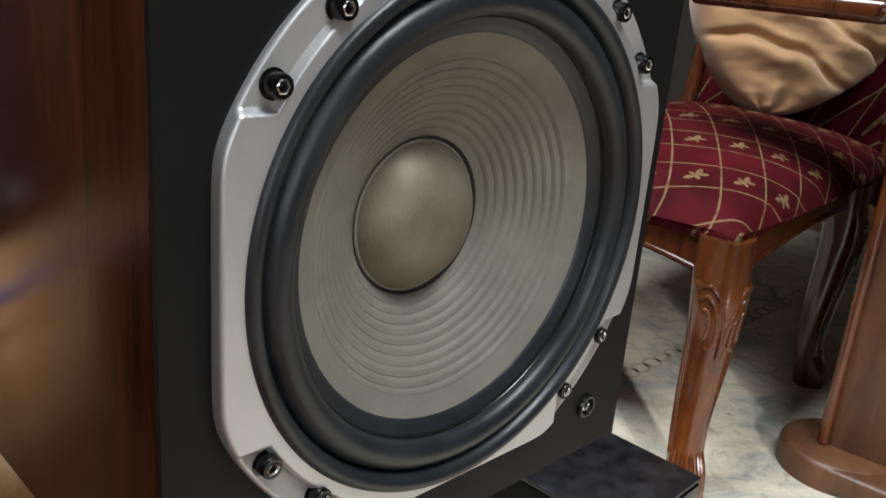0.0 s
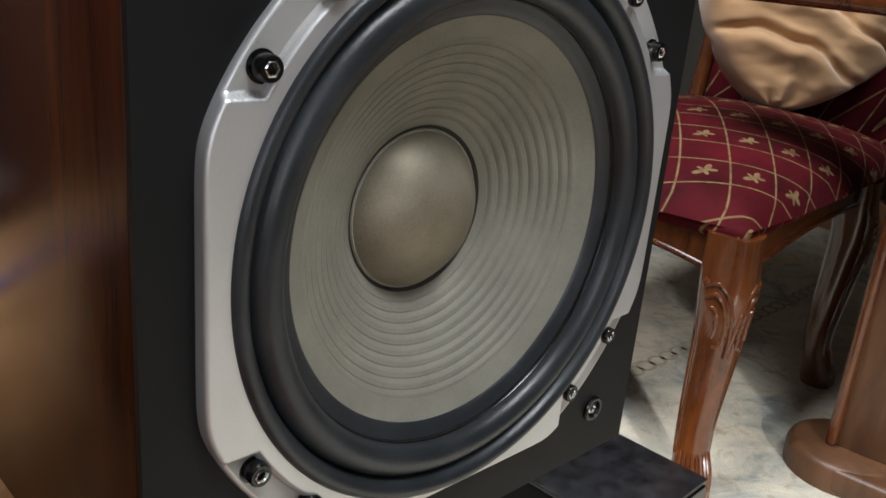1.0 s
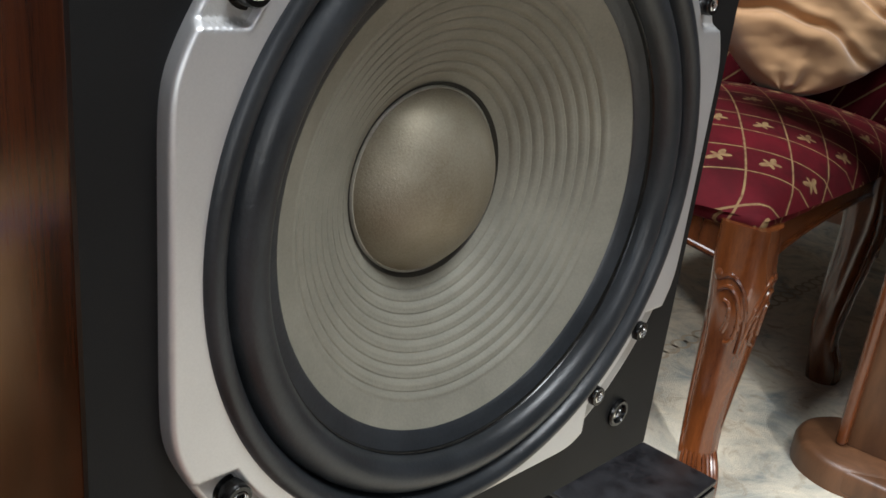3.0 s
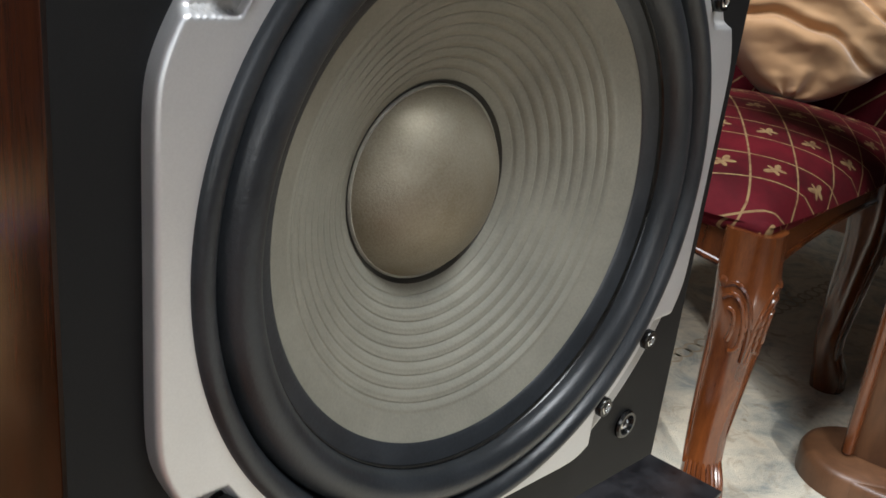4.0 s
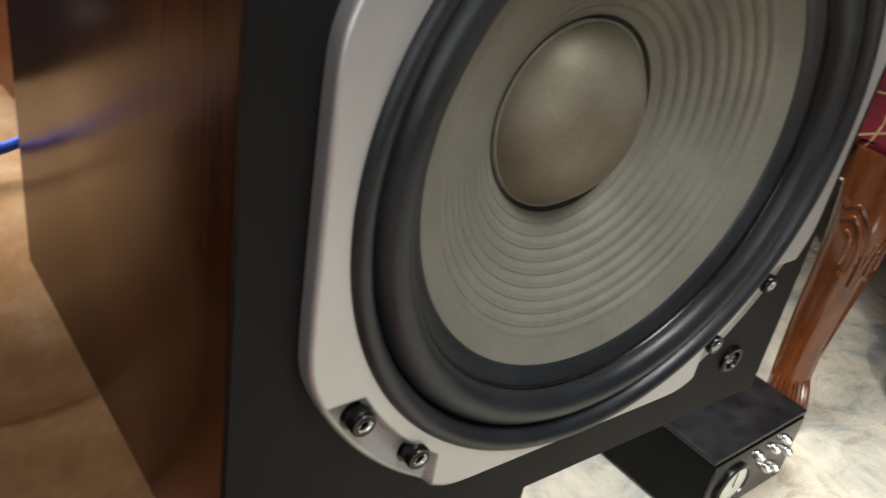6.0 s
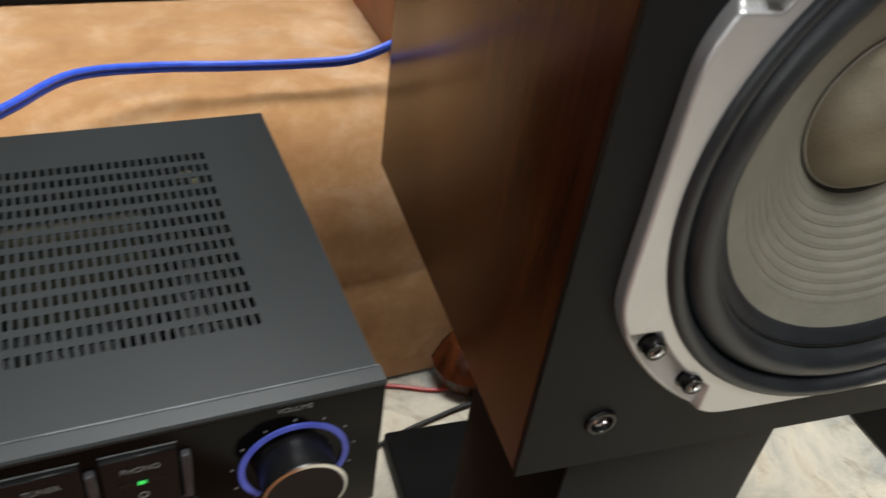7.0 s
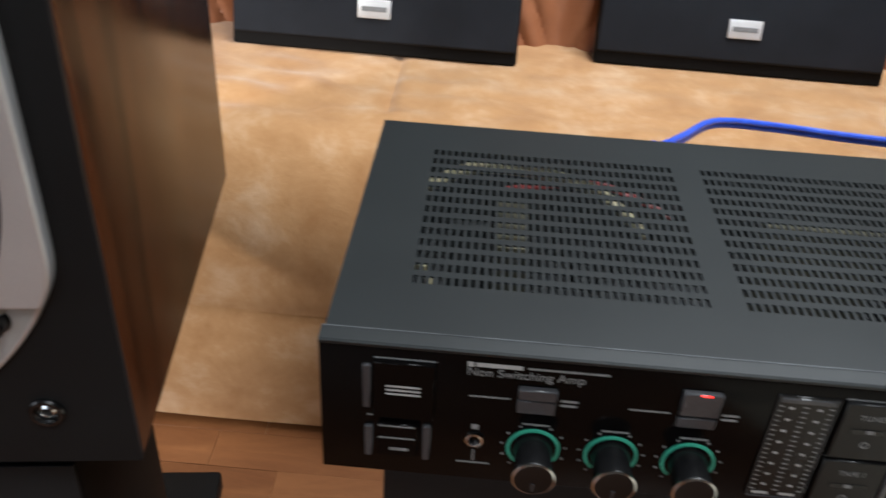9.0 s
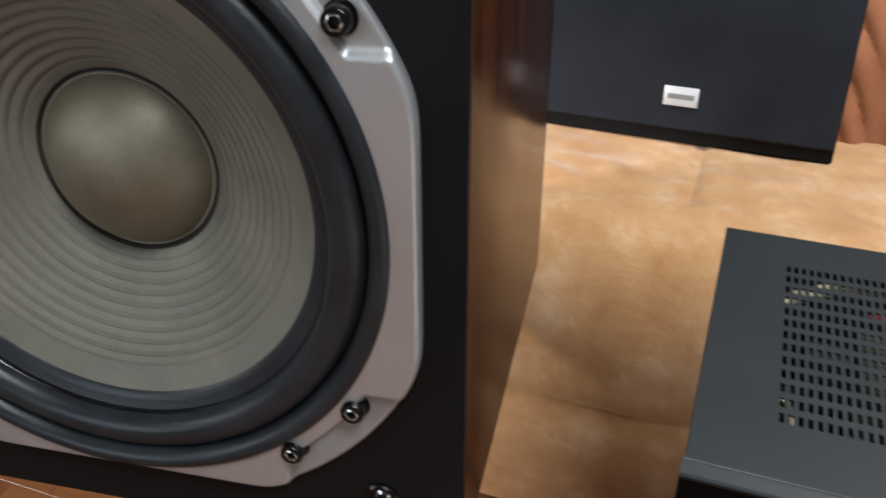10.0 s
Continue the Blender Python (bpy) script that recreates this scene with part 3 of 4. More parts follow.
# ---- amplifier ----
def amplifier():
    am = empty("amplifier", pose(0, 0, 0.484), label="dark grey stereo amplifier with slotted top and glossy black front", category="amplifier")
    Z = 0.096
    # lid with rows of slots
    xs, ys = [-0.21], [-0.0025]
    slots = []
    for x0, x1 in ((-0.1705, -0.0095), (0.0085, 0.1675)):
        n = 36
        for i in range(n):
            a = x0 + (x1 - x0) * i / n
            slots.append((a, a + 0.0024))
    rows = []
    for j in range(13):
        a = 0.0395 + 0.1585 * j / 13
        rows.append((a, a + 0.0072))
    for a, b in slots:
        xs += [a, b]
    for a, b in rows:
        ys += [a, b]
    xs.append(0.21), ys.append(0.232)
    bm = bmesh.new()
    for z in (Z, Z - 0.0012):
        vs = [[bm.verts.new((x, y, z)) for y in ys] for x in xs]
        for i in range(len(xs) - 1):
            for j in range(len(ys) - 1):
                if not (i % 2 == 1 and j % 2 == 1):
                    bm.faces.new((vs[i][j], vs[i + 1][j], vs[i + 1][j + 1], vs[i][j + 1]))
        if z == Z:
            top = vs
    for i in range(1, len(xs) - 1, 2):
        for j in range(1, len(ys) - 1, 2):
            ring = [(i, j), (i + 1, j), (i + 1, j + 1), (i, j + 1)]
            for k in range(4):
                (a, b), (c, d) = ring[k], ring[(k + 1) % 4]
                bm.faces.new((top[a][b], top[c][d], vs[c][d], vs[a][b]))
    lid = part("lid", bm, "amp", am, "grey painted lid with slotted vents", smooth=False)
    for name, b in (("side_panel", (-0.21, -0.2085, 0.003, 0.232, 0.002, Z - 0.0013)), ("side_panel", (0.2085, 0.21, 0.003, 0.232, 0.002, Z - 0.0013)), ("back_panel", (-0.2085, 0.2085, 0.2305, 0.232, 0.002, Z - 0.0013)), ("bottom_panel", (-0.2085, 0.2085, 0.003, 0.2305, 0.002, 0.004))):
        part(name, rbox(*b, 0), "amp", am, smooth=False)
    # front: bevelled top strip and glossy panel
    bm = bmesh.new()
    prof = [(-0.0027, Z + 0.0008), (-0.0034, Z + 0.0008), (-0.0112, Z + 0.0003), (-0.0122, Z - 0.0008), (-0.0122, Z - 0.0024), (-0.0027, Z - 0.0024)]
    ends = [[bm.verts.new((x, y, z)) for y, z in prof] for x in (-0.2115, 0.2115)]
    for k in range(6):
        bm.faces.new((ends[0][k], ends[0][(k + 1) % 6], ends[1][(k + 1) % 6], ends[1][k]))
    bm.faces.new(ends[0]), bm.faces.new(ends[1])
    part("top_strip", bm, "amp", am, "grey bevelled edge strip", smooth=False)
    # paler, shinier line where the lid meets the top strip
    part("edge_line", rbox(-0.2112, 0.2112, -0.0026, -0.0018, Z - 0.0005, Z + 0.0010, 0), "dimedge", am, "thin bright line along the front edge of the lid", smooth=False)
    panel = part("front_panel", rbox(-0.2115, 0.2115, -0.012, 0.0028, 0.006, Z - 0.0026, 0.0008), "fascia", am, "glossy black front panel")
    F = -0.012

    def z(v):
        return v - 0.484

    def plate(name, x0, x1, z0, z1, out, material, parent=panel, r=0.0006, label=""):
        return part(name, rbox(x0, x1, F - out, F + 0.001, z(z0), z(z1), r, 1), material, parent, label)

    def bar(x0, x1, zz, h=0.0012, material="print", out=0.00025):
        plate("print_bar", x0, x1, zz - h / 2, zz + h / 2, out, material, r=0)

    # power key, speaker keys
    plate("power_key", -0.184, -0.153, 0.533, 0.5705, 0.003, "fascia")
    plate("key_side", -0.1895, -0.1852, 0.538, 0.567, 0.002, "smoke")
    for k in range(3):
        bar(-0.1775, -0.160, 0.5555 - 0.0026 * k, 0.001, "print", 0.0033)
    bar(-0.184, -0.153, 0.5712, 0.0008, "dimprint"), bar(-0.187, -0.153, 0.5318, 0.0008, "dimprint")
    plate("speaker_key", -0.1815, -0.160, 0.505, 0.528, 0.0025, "fascia")
    plate("key_side", -0.1885, -0.1842, 0.503, 0.525, 0.002, "smoke"), plate("key_side", -0.158, -0.1538, 0.503, 0.528, 0.002, "smoke")
    bar(-0.181, -0.162, 0.527, 0.0008, "dimprint", 0.0028), bar(-0.181, -0.162, 0.5185, 0.0008, "dimprint", 0.0028), bar(-0.175, -0.165, 0.5105, 0.0018, "dimprint", 0.0028)
    # maker's line as plain bars, and the legible line below it
    plate("print_bar", -0.1375, -0.1345, 0.5705, 0.5735, 0.00025, "print", r=0)
    bar(-0.1335, -0.1105, 0.572, 0.0024), bar(-0.108, -0.068, 0.572, 0.0011, "dimprint")
    writing("Non Switching Amp", 0.0072, pose(-0.1085, F - 0.0003, z(0.5672), 90), "dimprint", panel)
    for x0, tick in ((-0.1115, False), (-0.0315, True)):
        plate("rocker_switch", x0, x0 + 0.0195, 0.5535 if not tick else 0.5525, 0.5605 if not tick else 0.5675, 0.0032, "smoke")
        plate("rocker_switch", x0, x0 + 0.0195, 0.5435, 0.5525 if not tick else 0.5505, 0.0022, "smoke")
        bar(x0 - 0.024, x0 - 0.0035, 0.551, 0.0009, "dimprint")
        bar(x0 + 0.022, x0 + 0.0305, 0.5525, 0.0013, "dimprint"), bar(x0 + 0.022, x0 + 0.030, 0.5495, 0.0013, "dimprint")
    plate("indicator", -0.0235, -0.0175, 0.5662, 0.5672, 0.0036, "red_led", label="glowing red indicator")
    # headphone jack
    jack = part("headphone_jack", lathe([(0.0046, 0), (0.0046, 0.0016), (0.0036, 0.0019), (0.0032, 0.0004), (0.003, -0.004), (0.0005, -0.004)], 28), "chrome", panel, "bright ringed headphone jack")
    jack.location = (-0.131, F, z(0.5205))
    plate("print_bar", -0.1328, -0.1292, 0.5278, 0.5312, 0.00025, "dimprint", r=0), bar(-0.1395, -0.122, 0.503, 0.0009, "dimprint"), bar(-0.1312, -0.1304, 0.5085, 0.008, "dimprint")

    def arc_ring(r0, r1, a0, a1, out, material, parent, label, centre):
        bm = bmesh.new()
        n = 56
        rows = []
        for k in range(n + 1):
            a = math.radians(a0 + (a1 - a0) * k / n)
            rows.append([bm.verts.new((centre[0] + r * math.cos(a), F - h, centre[1] + r * math.sin(a))) for r, h in ((r0, 0), (r0, out), (r1, out), (r1, 0))])
        for a, b in zip(rows, rows[1:]):
            for k in range(3):
                bm.faces.new((a[k], b[k], b[k + 1], a[k + 1]))
        return part("ring", bm, material, parent, label)

    def knob(x, zz, r, out, ring, ringmat, label):
        k = empty("knob")
        k.parent = am
        tagged(k, label)
        c = (x, z(zz))
        bm = lathe([(r * 0.93, 0.0), (r * 0.9, out * 0.15), (r * 0.86, out * 0.5), (r * 0.92, out * 0.93), (r * 0.92, out)], 64, "y", centre=(x, F, c[1]))
        part("grip", bm, "black", k)
        part("rim", lathe([(r * 0.92, out), (r * 0.985, out + 0.0002), (r * 0.985, out + 0.0012), (r * 0.9, out + 0.0016)], 64, "y", centre=(x, F, c[1])), "chrome", k, "bright metal rim")
        part("face", lathe([(r * 0.9, out + 0.0015), (r * 0.5, out + 0.0011), (0.0004, out + 0.001)], 64, "y", centre=(x, F, c[1])), "key", k)
        arc_ring(ring[0], ring[1], -48, 228, 0.0009, ringmat, k, "coloured scale ring", c)
        part("pointer", rbox(x - 0.0006, x + 0.0006, F - out - 0.0017, F - out - 0.001, c[1] - r * 0.75, c[1] - r * 0.3, 0), "smoke", k)
        n = 11
        for i in range(n):
            a = math.radians(-48 + 276 * i / (n - 1))
            rr = ring[1] + 0.0028
            bar(x + rr * math.cos(a) - 0.0006, x + rr * math.cos(a) + 0.0006, zz + rr * math.sin(a), 0.0012, "dimprint")

    for x in (-0.1, -0.0595, -0.0195):
        knob(x, 0.5175, 0.0112, 0.020, (0.0123, 0.0139), "green", "black tone knob with a bright rim and green scale ring")
        bar(x - 0.007, x + 0.007, 0.5345, 0.001, "dimprint")
    knob(0.1685, 0.5375, 0.0205, 0.018, (0.0235, 0.0265), "blue_ring", "large black volume knob with a bright rim and blue ring")
    writing("VOLUME", 0.0042, pose(0.1685, F - 0.0003, z(0.5748), 90), "dimprint", panel)
    # level meter
    meter = plate("level_meter", 0.0145, 0.0435, 0.4985, 0.570, 0.0012, "black", label="level meter with two rows of marks")
    plate("meter_top", 0.0155, 0.0425, 0.5655, 0.569, 0.0018, "smoke")
    for x0, x1, z0, z1 in ((0.0145, 0.015, 0.4985, 0.570), (0.043, 0.0435, 0.4985, 0.570), (0.015, 0.043, 0.4985, 0.499)):
        plate("meter_edge", x0, x1, z0, z1, 0.0018, "smoke", r=0)
    for k in range(8):
        zz = 0.5625 - 0.0078 * k
        for x in (0.0218, 0.0356):
            plate("mark", x - 0.0011, x + 0.0011, zz - 0.0006, zz + 0.0006, 0.0015, "print", r=0)
    for k in range(19):
        zz = 0.5635 - 0.0033 * k
        for x, w in ((0.0168, 0.0011), (0.0287, 0.0014), (0.0412, 0.0011)):
            plate("mark", x - w, x + w, zz - 0.00025, zz + 0.00025, 0.0015, "dimprint", r=0)
    plate("mark", 0.0175, 0.0255, 0.5005, 0.502, 0.0015, "print", r=0), plate("mark", 0.0315, 0.0395, 0.5005, 0.502, 0.0015, "print", r=0)
    # selector keys
    for x0, x1, z0, z1, word in ((0.0465, 0.0775, 0.533, 0.570, "TUNER"), (0.0465, 0.0795, 0.495, 0.531, "TAPE 1"), (0.085, 0.1165, 0.533, 0.570, "PHONO"), (0.0875, 0.119, 0.495, 0.531, "CD/VIDEO")):
        plate("selector_key", x0, x1, z0, z1, 0.003, "key")
        xm = (x0 + x1) / 2
        writing(word, 0.0046, pose(xm, F - 0.0033, z(z1 - 0.0085), 90), "dimprint", panel)
        part("key_groove", rbox(xm - 0.0095, xm + 0.0095, F - 0.0034, F - 0.0029, z(z1 - 0.019), z(z1 - 0.016), 0), "black", panel)
        part("lamp", rbox(xm - 0.0018, xm + 0.0018, F - 0.0037, F - 0.0032, z(z1 - 0.0183), z(z1 - 0.0163), 0), "green_led" if word == "PHONO" else "dimprint", panel, "lit green lamp" if word == "PHONO" else "")
        part("symbol", lathe([(0.0022, 0.0001), (0.0022, 0.0003), (0.0014, 0.0003), (0.0014, 0.0001)], 16, "y", centre=(xm, F - 0.0032, z(z1 - 0.0262))), "dimprint", panel)
        plate("key_side", x1 + 0.0012, x1 + 0.0055, z0 + 0.001, z1 - 0.006, 0.0034, "smoke")
        bar(x0, x1, z1 + 0.0004, 0.0007, "dimprint")
    plate("push_button", 0.1325, 0.137, 0.508, 0.5135, 0.0025, "black"), bar(0.1325, 0.1365, 0.5035, 0.0022, "dimprint")
    # what shows through the slots
    part("circuit_board", rbox(-0.205, 0.2, 0.01, 0.225, 0.012, 0.014, 0), "board", am, smooth=False)
    rnd = random.Random(4)
    for i in range(46):
        x, y = rnd.uniform(-0.17, 0.16), rnd.uniform(0.03, 0.2)
        r = rnd.uniform(0.003, 0.008)
        part("capacitor", solid_lathe([(r, 0.014), (r, 0.02 + 3 * r)], 14, "z", (x, y, 0)), "black", am)
    part("heat_sink", rbox(0.045, 0.125, 0.146, 0.158, 0.014, 0.084, 0.001), "brass", am, "dull brass heat sink")
    for k in range(9):
        part("heat_sink_fin", rbox(0.05 + 0.008 * k, 0.053 + 0.008 * k, 0.1585, 0.178, 0.014, 0.076, 0), "edge", am)
    part("wiring_block", rbox(-0.127, -0.106, 0.098, 0.152, 0.05, 0.084, 0.001), "brass", am, "dull yellowish wiring block")
    part("relay", rbox(-0.155, -0.13, 0.118, 0.14, 0.014, 0.08, 0.001), "edge", am, "grey relay")
    for k in range(5):
        o, u = 0.004 * (k % 3), 0.004 * (k // 3)
        tube("inner_wire", [(-0.173, 0.181 - o, 0.078 - u), (-0.14, 0.191 - o, 0.089 - u), (-0.1, 0.187 - o, 0.0905 - u), (-0.06, 0.168 - o, 0.0895 - u), (-0.03, 0.142 - o, 0.075 - u)], 0.002, "cream_wire", am)
    for k in range(2):
        tube("inner_wire", [(-0.12, 0.176 - 0.004 * k, 0.08), (-0.06, 0.177 - 0.004 * k, 0.0885), (-0.012, 0.156 - 0.004 * k, 0.08)], 0.0015, "red_wire", am)
    tube("inner_wire", [(-0.172, 0.075, 0.08), (-0.164, 0.06, 0.0895), (-0.162, 0.042, 0.078)], 0.002, "cream_wire", am)
    tube("inner_wire", [(0.15, 0.19, 0.08), (0.155, 0.185, 0.088), (0.16, 0.178, 0.08)], 0.0016, "cream_wire", am)
    for x in (-0.15, 0.15):
        for y in (0.03, 0.2):
            part("foot", solid_lathe([(0.014, -0.007), (0.016, 0.003)], 24, "z", (x, y, 0)), "black", am)
    return am


amplifier()

# box that carries the amplifier, on a post
stand = empty("equipment_stand", pose(0, 0, 0), label="dark grey equipment box on a black post under the amplifier", category="stand")
part("housing", rbox(-0.181, 0.172, 0.01, 0.22, 0.42, 0.4768, 0.003), "stand", stand)
part("post", rbox(0.05, 0.1, 0.08, 0.13, 0.03, 0.4195, 0.003), "black", stand)
part("foot_plate", rbox(-0.08, 0.16, 0.0, 0.21, 0.0, 0.0295, 0.004), "black", stand)


# ---- sofa and what stands on it ----
def sofa():
    so = empty("sofa", pose(0, 0, 0), label="brown leather sofa with a crushed tan suede seat", category="sofa")

    def seat(u, v):
        x = -1.35 + 1.89 * u
        s = v * 1.62
        front, top = 0.468, 0.412
        if s < 0.30:
            y, zz = front, 0.198 + 0.064 * s / 0.3
        elif s < 0.5:
            a = (s - 0.30) / 0.2 * math.pi / 2
            y, zz = front + 0.1 - 0.1 * math.cos(a), 0.262 + 0.15 * math.sin(a)
        else:
            y, zz = front + 0.1 + (s - 0.5) * 0.48, top
        seam = math.exp(-((x + 0.255) / 0.006) ** 2) * 0.006
        soft = 0.007 * noise.noise(Vector((x * 5, y * 7, zz * 5))) + 0.006 * noise.noise(Vector((x * 16, y * 26, 3)))
        soft *= min(1, max(0.1, (0.8 - y) / 0.12)) * min(1, max(0.3, (y - 0.5) / 0.1))
        k = min(1, max(0, (zz - 0.29) / 0.1))
        tuck = 0.0015 * math.exp(-((zz - 0.198) / 0.012) ** 2)
        return (x, y - (1 - k) * soft + tuck, zz + k * (soft - (seam if y > 0.6 else 0)))

    bm = grid(seat, 260, 120)
    part("seat_cushion", bm, "suede", so, "crushed tan suede seat")
    bm = bmesh.new()

    def skirt(u, v):
        x, zz = -1.35 + 1.93 * u, 0.012 + 0.188 * v
        return (x, 0.4705 + 0.004 * noise.noise(Vector((x * 4, zz * 9, 7))) - 0.006 * math.sin(math.pi * v), zz)

    grid(skirt, 90, 16, bm)
    part("skirt", bm, "suede", so, "tan suede front panel")
    part("inner_frame", rbox(-1.34, 0.44, 0.52, 1.2, 0.06, 0.36, 0.01), "tablewood", so)

    def back(u, v):
        x, k = -1.35 + 1.80 * u, v
        zz = 0.38 + 0.55 * k
        y = 0.832 + 0.23 * k - 0.03 * math.sin(math.pi * min(1, k * 1.1))
        for c in (-0.955, -0.5, -0.045, 0.41):
            d = x - c
            y += 0.035 * math.exp(-(d / 0.03) ** 2) * (0.3 + 0.7 * k)
            fan = math.exp(-(d / 0.11) ** 2)
            wave = math.sin(k * 22 - abs(d) * 80 + 2.5 * noise.noise(Vector((d * 8, k * 3, c))))
            y += 0.0055 * fan * (1 - 2 * abs(wave) ** 0.7) * min(1, abs(d) / 0.025)
        y += 0.006 * noise.noise(Vector((x * 9, zz * 9, 1)))
        return (x, y, zz)

    bm = grid(back, 420, 140)
    part("backrest", bm, "leather", so, "pleated brown leather backrest")
    part("back_frame", rbox(-1.35, 0.45, 1.14, 1.25, 0.05, 0.95, 0.03, 4), "leather", so)
    bm = rbox(0.452, 0.66, 0.548, 1.22, 0.07, 0.63, 0.07, 6)
    bmesh.ops.subdivide_edges(bm, edges=bm.edges[:], cuts=3, use_grid_fill=True)
    bm.normal_update()
    wobble(bm, 0.012, 9)
    part("arm", bm, "leather", so, "rounded brown leather arm")
    part("foot", solid_lathe([(0.028, 0.0), (0.042, 0.008), (0.05, 0.035), (0.04, 0.06), (0.03, 0.075)], 32, "z", (0.535, 0.446, 0.0062)), "veneer", so, "turned wooden bun foot")
    part("foot", solid_lathe([(0.028, 0.0), (0.042, 0.012), (0.05, 0.035), (0.04, 0.06), (0.03, 0.075)], 32, "z", (-1.28, 0.49, 0.0)), "chairwood", so, "turned wooden bun foot")


sofa()


def grille(m):
    g = empty("speaker_grille", m, label="black cloth speaker grille with silver badge leaning on sofa back", category="speaker grille", group="grilles on the sofa")
    part("frame", rbox(-0.191, 0.191, 0.0, 0.02, 0.0, 0.6, 0.004), "grille_frame", g)
    bm = rbox(-0.189, 0.189, -0.005, 0.004, 0.016, 0.598, 0.004, 3)
    part("cloth", bm, "cloth", g, "stretched black cloth")
    badge = part("badge", rbox(-0.0215, 0.0215, -0.008, -0.0045, 0.047, 0.071, 0.0008), "badge", g, "silver badge")
    part("print_bar", rbox(-0.0165, 0.0165, -0.0085, -0.0078, 0.056, 0.062, 0), "dimprint", badge)
    return g


first_grille = grille(pose(-0.292, 0.764, 0.414, -14, 0, -1.5))
copy_thing(first_grille, pose(0.194, 0.79, 0.414, -14, 0, -1.5))

# blue twin speaker cable from the amplifier over the seat, behind the loudspeaker
cable = empty("speaker_cable", pose(0, 0, 0), label="bright blue twin speaker cable lying over the sofa seat", category="cable")
run = [(0.002, 0.236, 0.535), (-0.004, 0.3, 0.53), (0.004, 0.345, 0.516), (0.022, 0.375, 0.502), (0.051, 0.427, 0.487), (0.102, 0.508, 0.468), (0.175, 0.543, 0.452), (0.255, 0.546, 0.4455), (0.33, 0.545, 0.443), (0.38, 0.543, 0.4455), (0.425, 0.544, 0.46), (0.455, 0.54, 0.482), (0.475, 0.47, 0.53), (0.48, 0.33, 0.6)]
for dz in (0.0, 0.0062):
    tube("strand", [(x, y - dz * 0.4, zz + dz) for x, y, zz in run], 0.0034, "blue_wire", cable)
part("plug", solid_lathe([(0.005, -0.012), (0.0055, 0.0), (0.004, 0.012)], 20, "z", (-0.012, 0.31, 0.525)), "red_wire", cable, "red plug")
red = empty("red_cable", pose(0, 0, 0.0105), label="thin red cable trailing over the rug", category="cable")
tube("strand", [(0.2, 0.36, 0.02), (0.27, 0.41, 0.0), (0.4, 0.46, 0.0), (0.5, 0.43, 0.0), (0.62, 0.45, 0.0)], 0.0028, "red_wire", red)
dark = empty("black_cable", pose(0, 0, 0.0105), label="thin black cable on the rug behind the stand", category="cable")
tube("strand", [(0.36, 0.36, 0.0), (0.45, 0.385, 0.0), (0.56, 0.39, 0.002), (0.64, 0.30, 0.0), (0.72, 0.16, 0.0), (0.82, 0.02, 0.0)], 0.0028, "black_wire", dark)


# ---- low instrument on the rug ----
box = empty("test_instrument", pose(1.024, 0.072, 0.0062, 0, 0, -3), label="low black instrument box with a round dial and marbled top", category="instrument")
part("case", rbox(0, 0.208, 0.004, 0.42, 0.004, 0.112, 0.003), "matt_black", box)
part("top_panel", rbox(-0.001, 0.209, 0.002, 0.421, 0.1125, 0.12, 0.002), "granite", box, "glossy black marbled top")
part("front_panel", rbox(0.003, 0.205, 0.0, 0.004, 0.006, 0.11, 0.001), "black", box)
dial = part("dial", lathe([(0.034, 0.0), (0.034, 0.006), (0.03, 0.008), (0.0285, 0.005)], 40, "y", centre=(0.055, 0, 0.06)), "steel", box, "round dial with a dark rim")
part("dial_face", lathe([(0.0285, 0.005), (0.0005, 0.0055)], 40, "y", centre=(0.055, 0, 0.06)), "dial", dial, "cream dial face")
part("needle", rbox(0.0543, 0.0557, -0.0066, -0.0058, 0.058, 0.083, 0), "black", dial)
for x, zz in ((0.1, 0.09), (0.14, 0.085), (0.165, 0.09), (0.14, 0.05), (0.165, 0.04), (0.185, 0.06)):
    part("terminal", lathe([(0.007, 0.0), (0.006, 0.008), (0.0035, 0.012), (0.0005, 0.012)], 20, "y", centre=(x, 0, zz)), "chrome", box, "bright terminal")


# ---- chairs by the table ----
def sweep(bm, stations, n=20):
    """A limb of varying oval section: (x, y, z, rx, ry)."""
    rings = []
    for x, y, zz, rx, ry in stations:
        rings.append([bm.verts.new((x + rx * math.cos(2 * math.pi * k / n), y + ry * math.sin(2 * math.pi * k / n), zz)) for k in range(n)])
    for a, b in zip(rings, rings[1:]):
        for k in range(n):
            bm.faces.new((a[k], a[(k + 1) % n], b[(k + 1) % n], b[k]))
    bm.faces.new(rings[0]), bm.faces.new(rings[-1])
    return bm


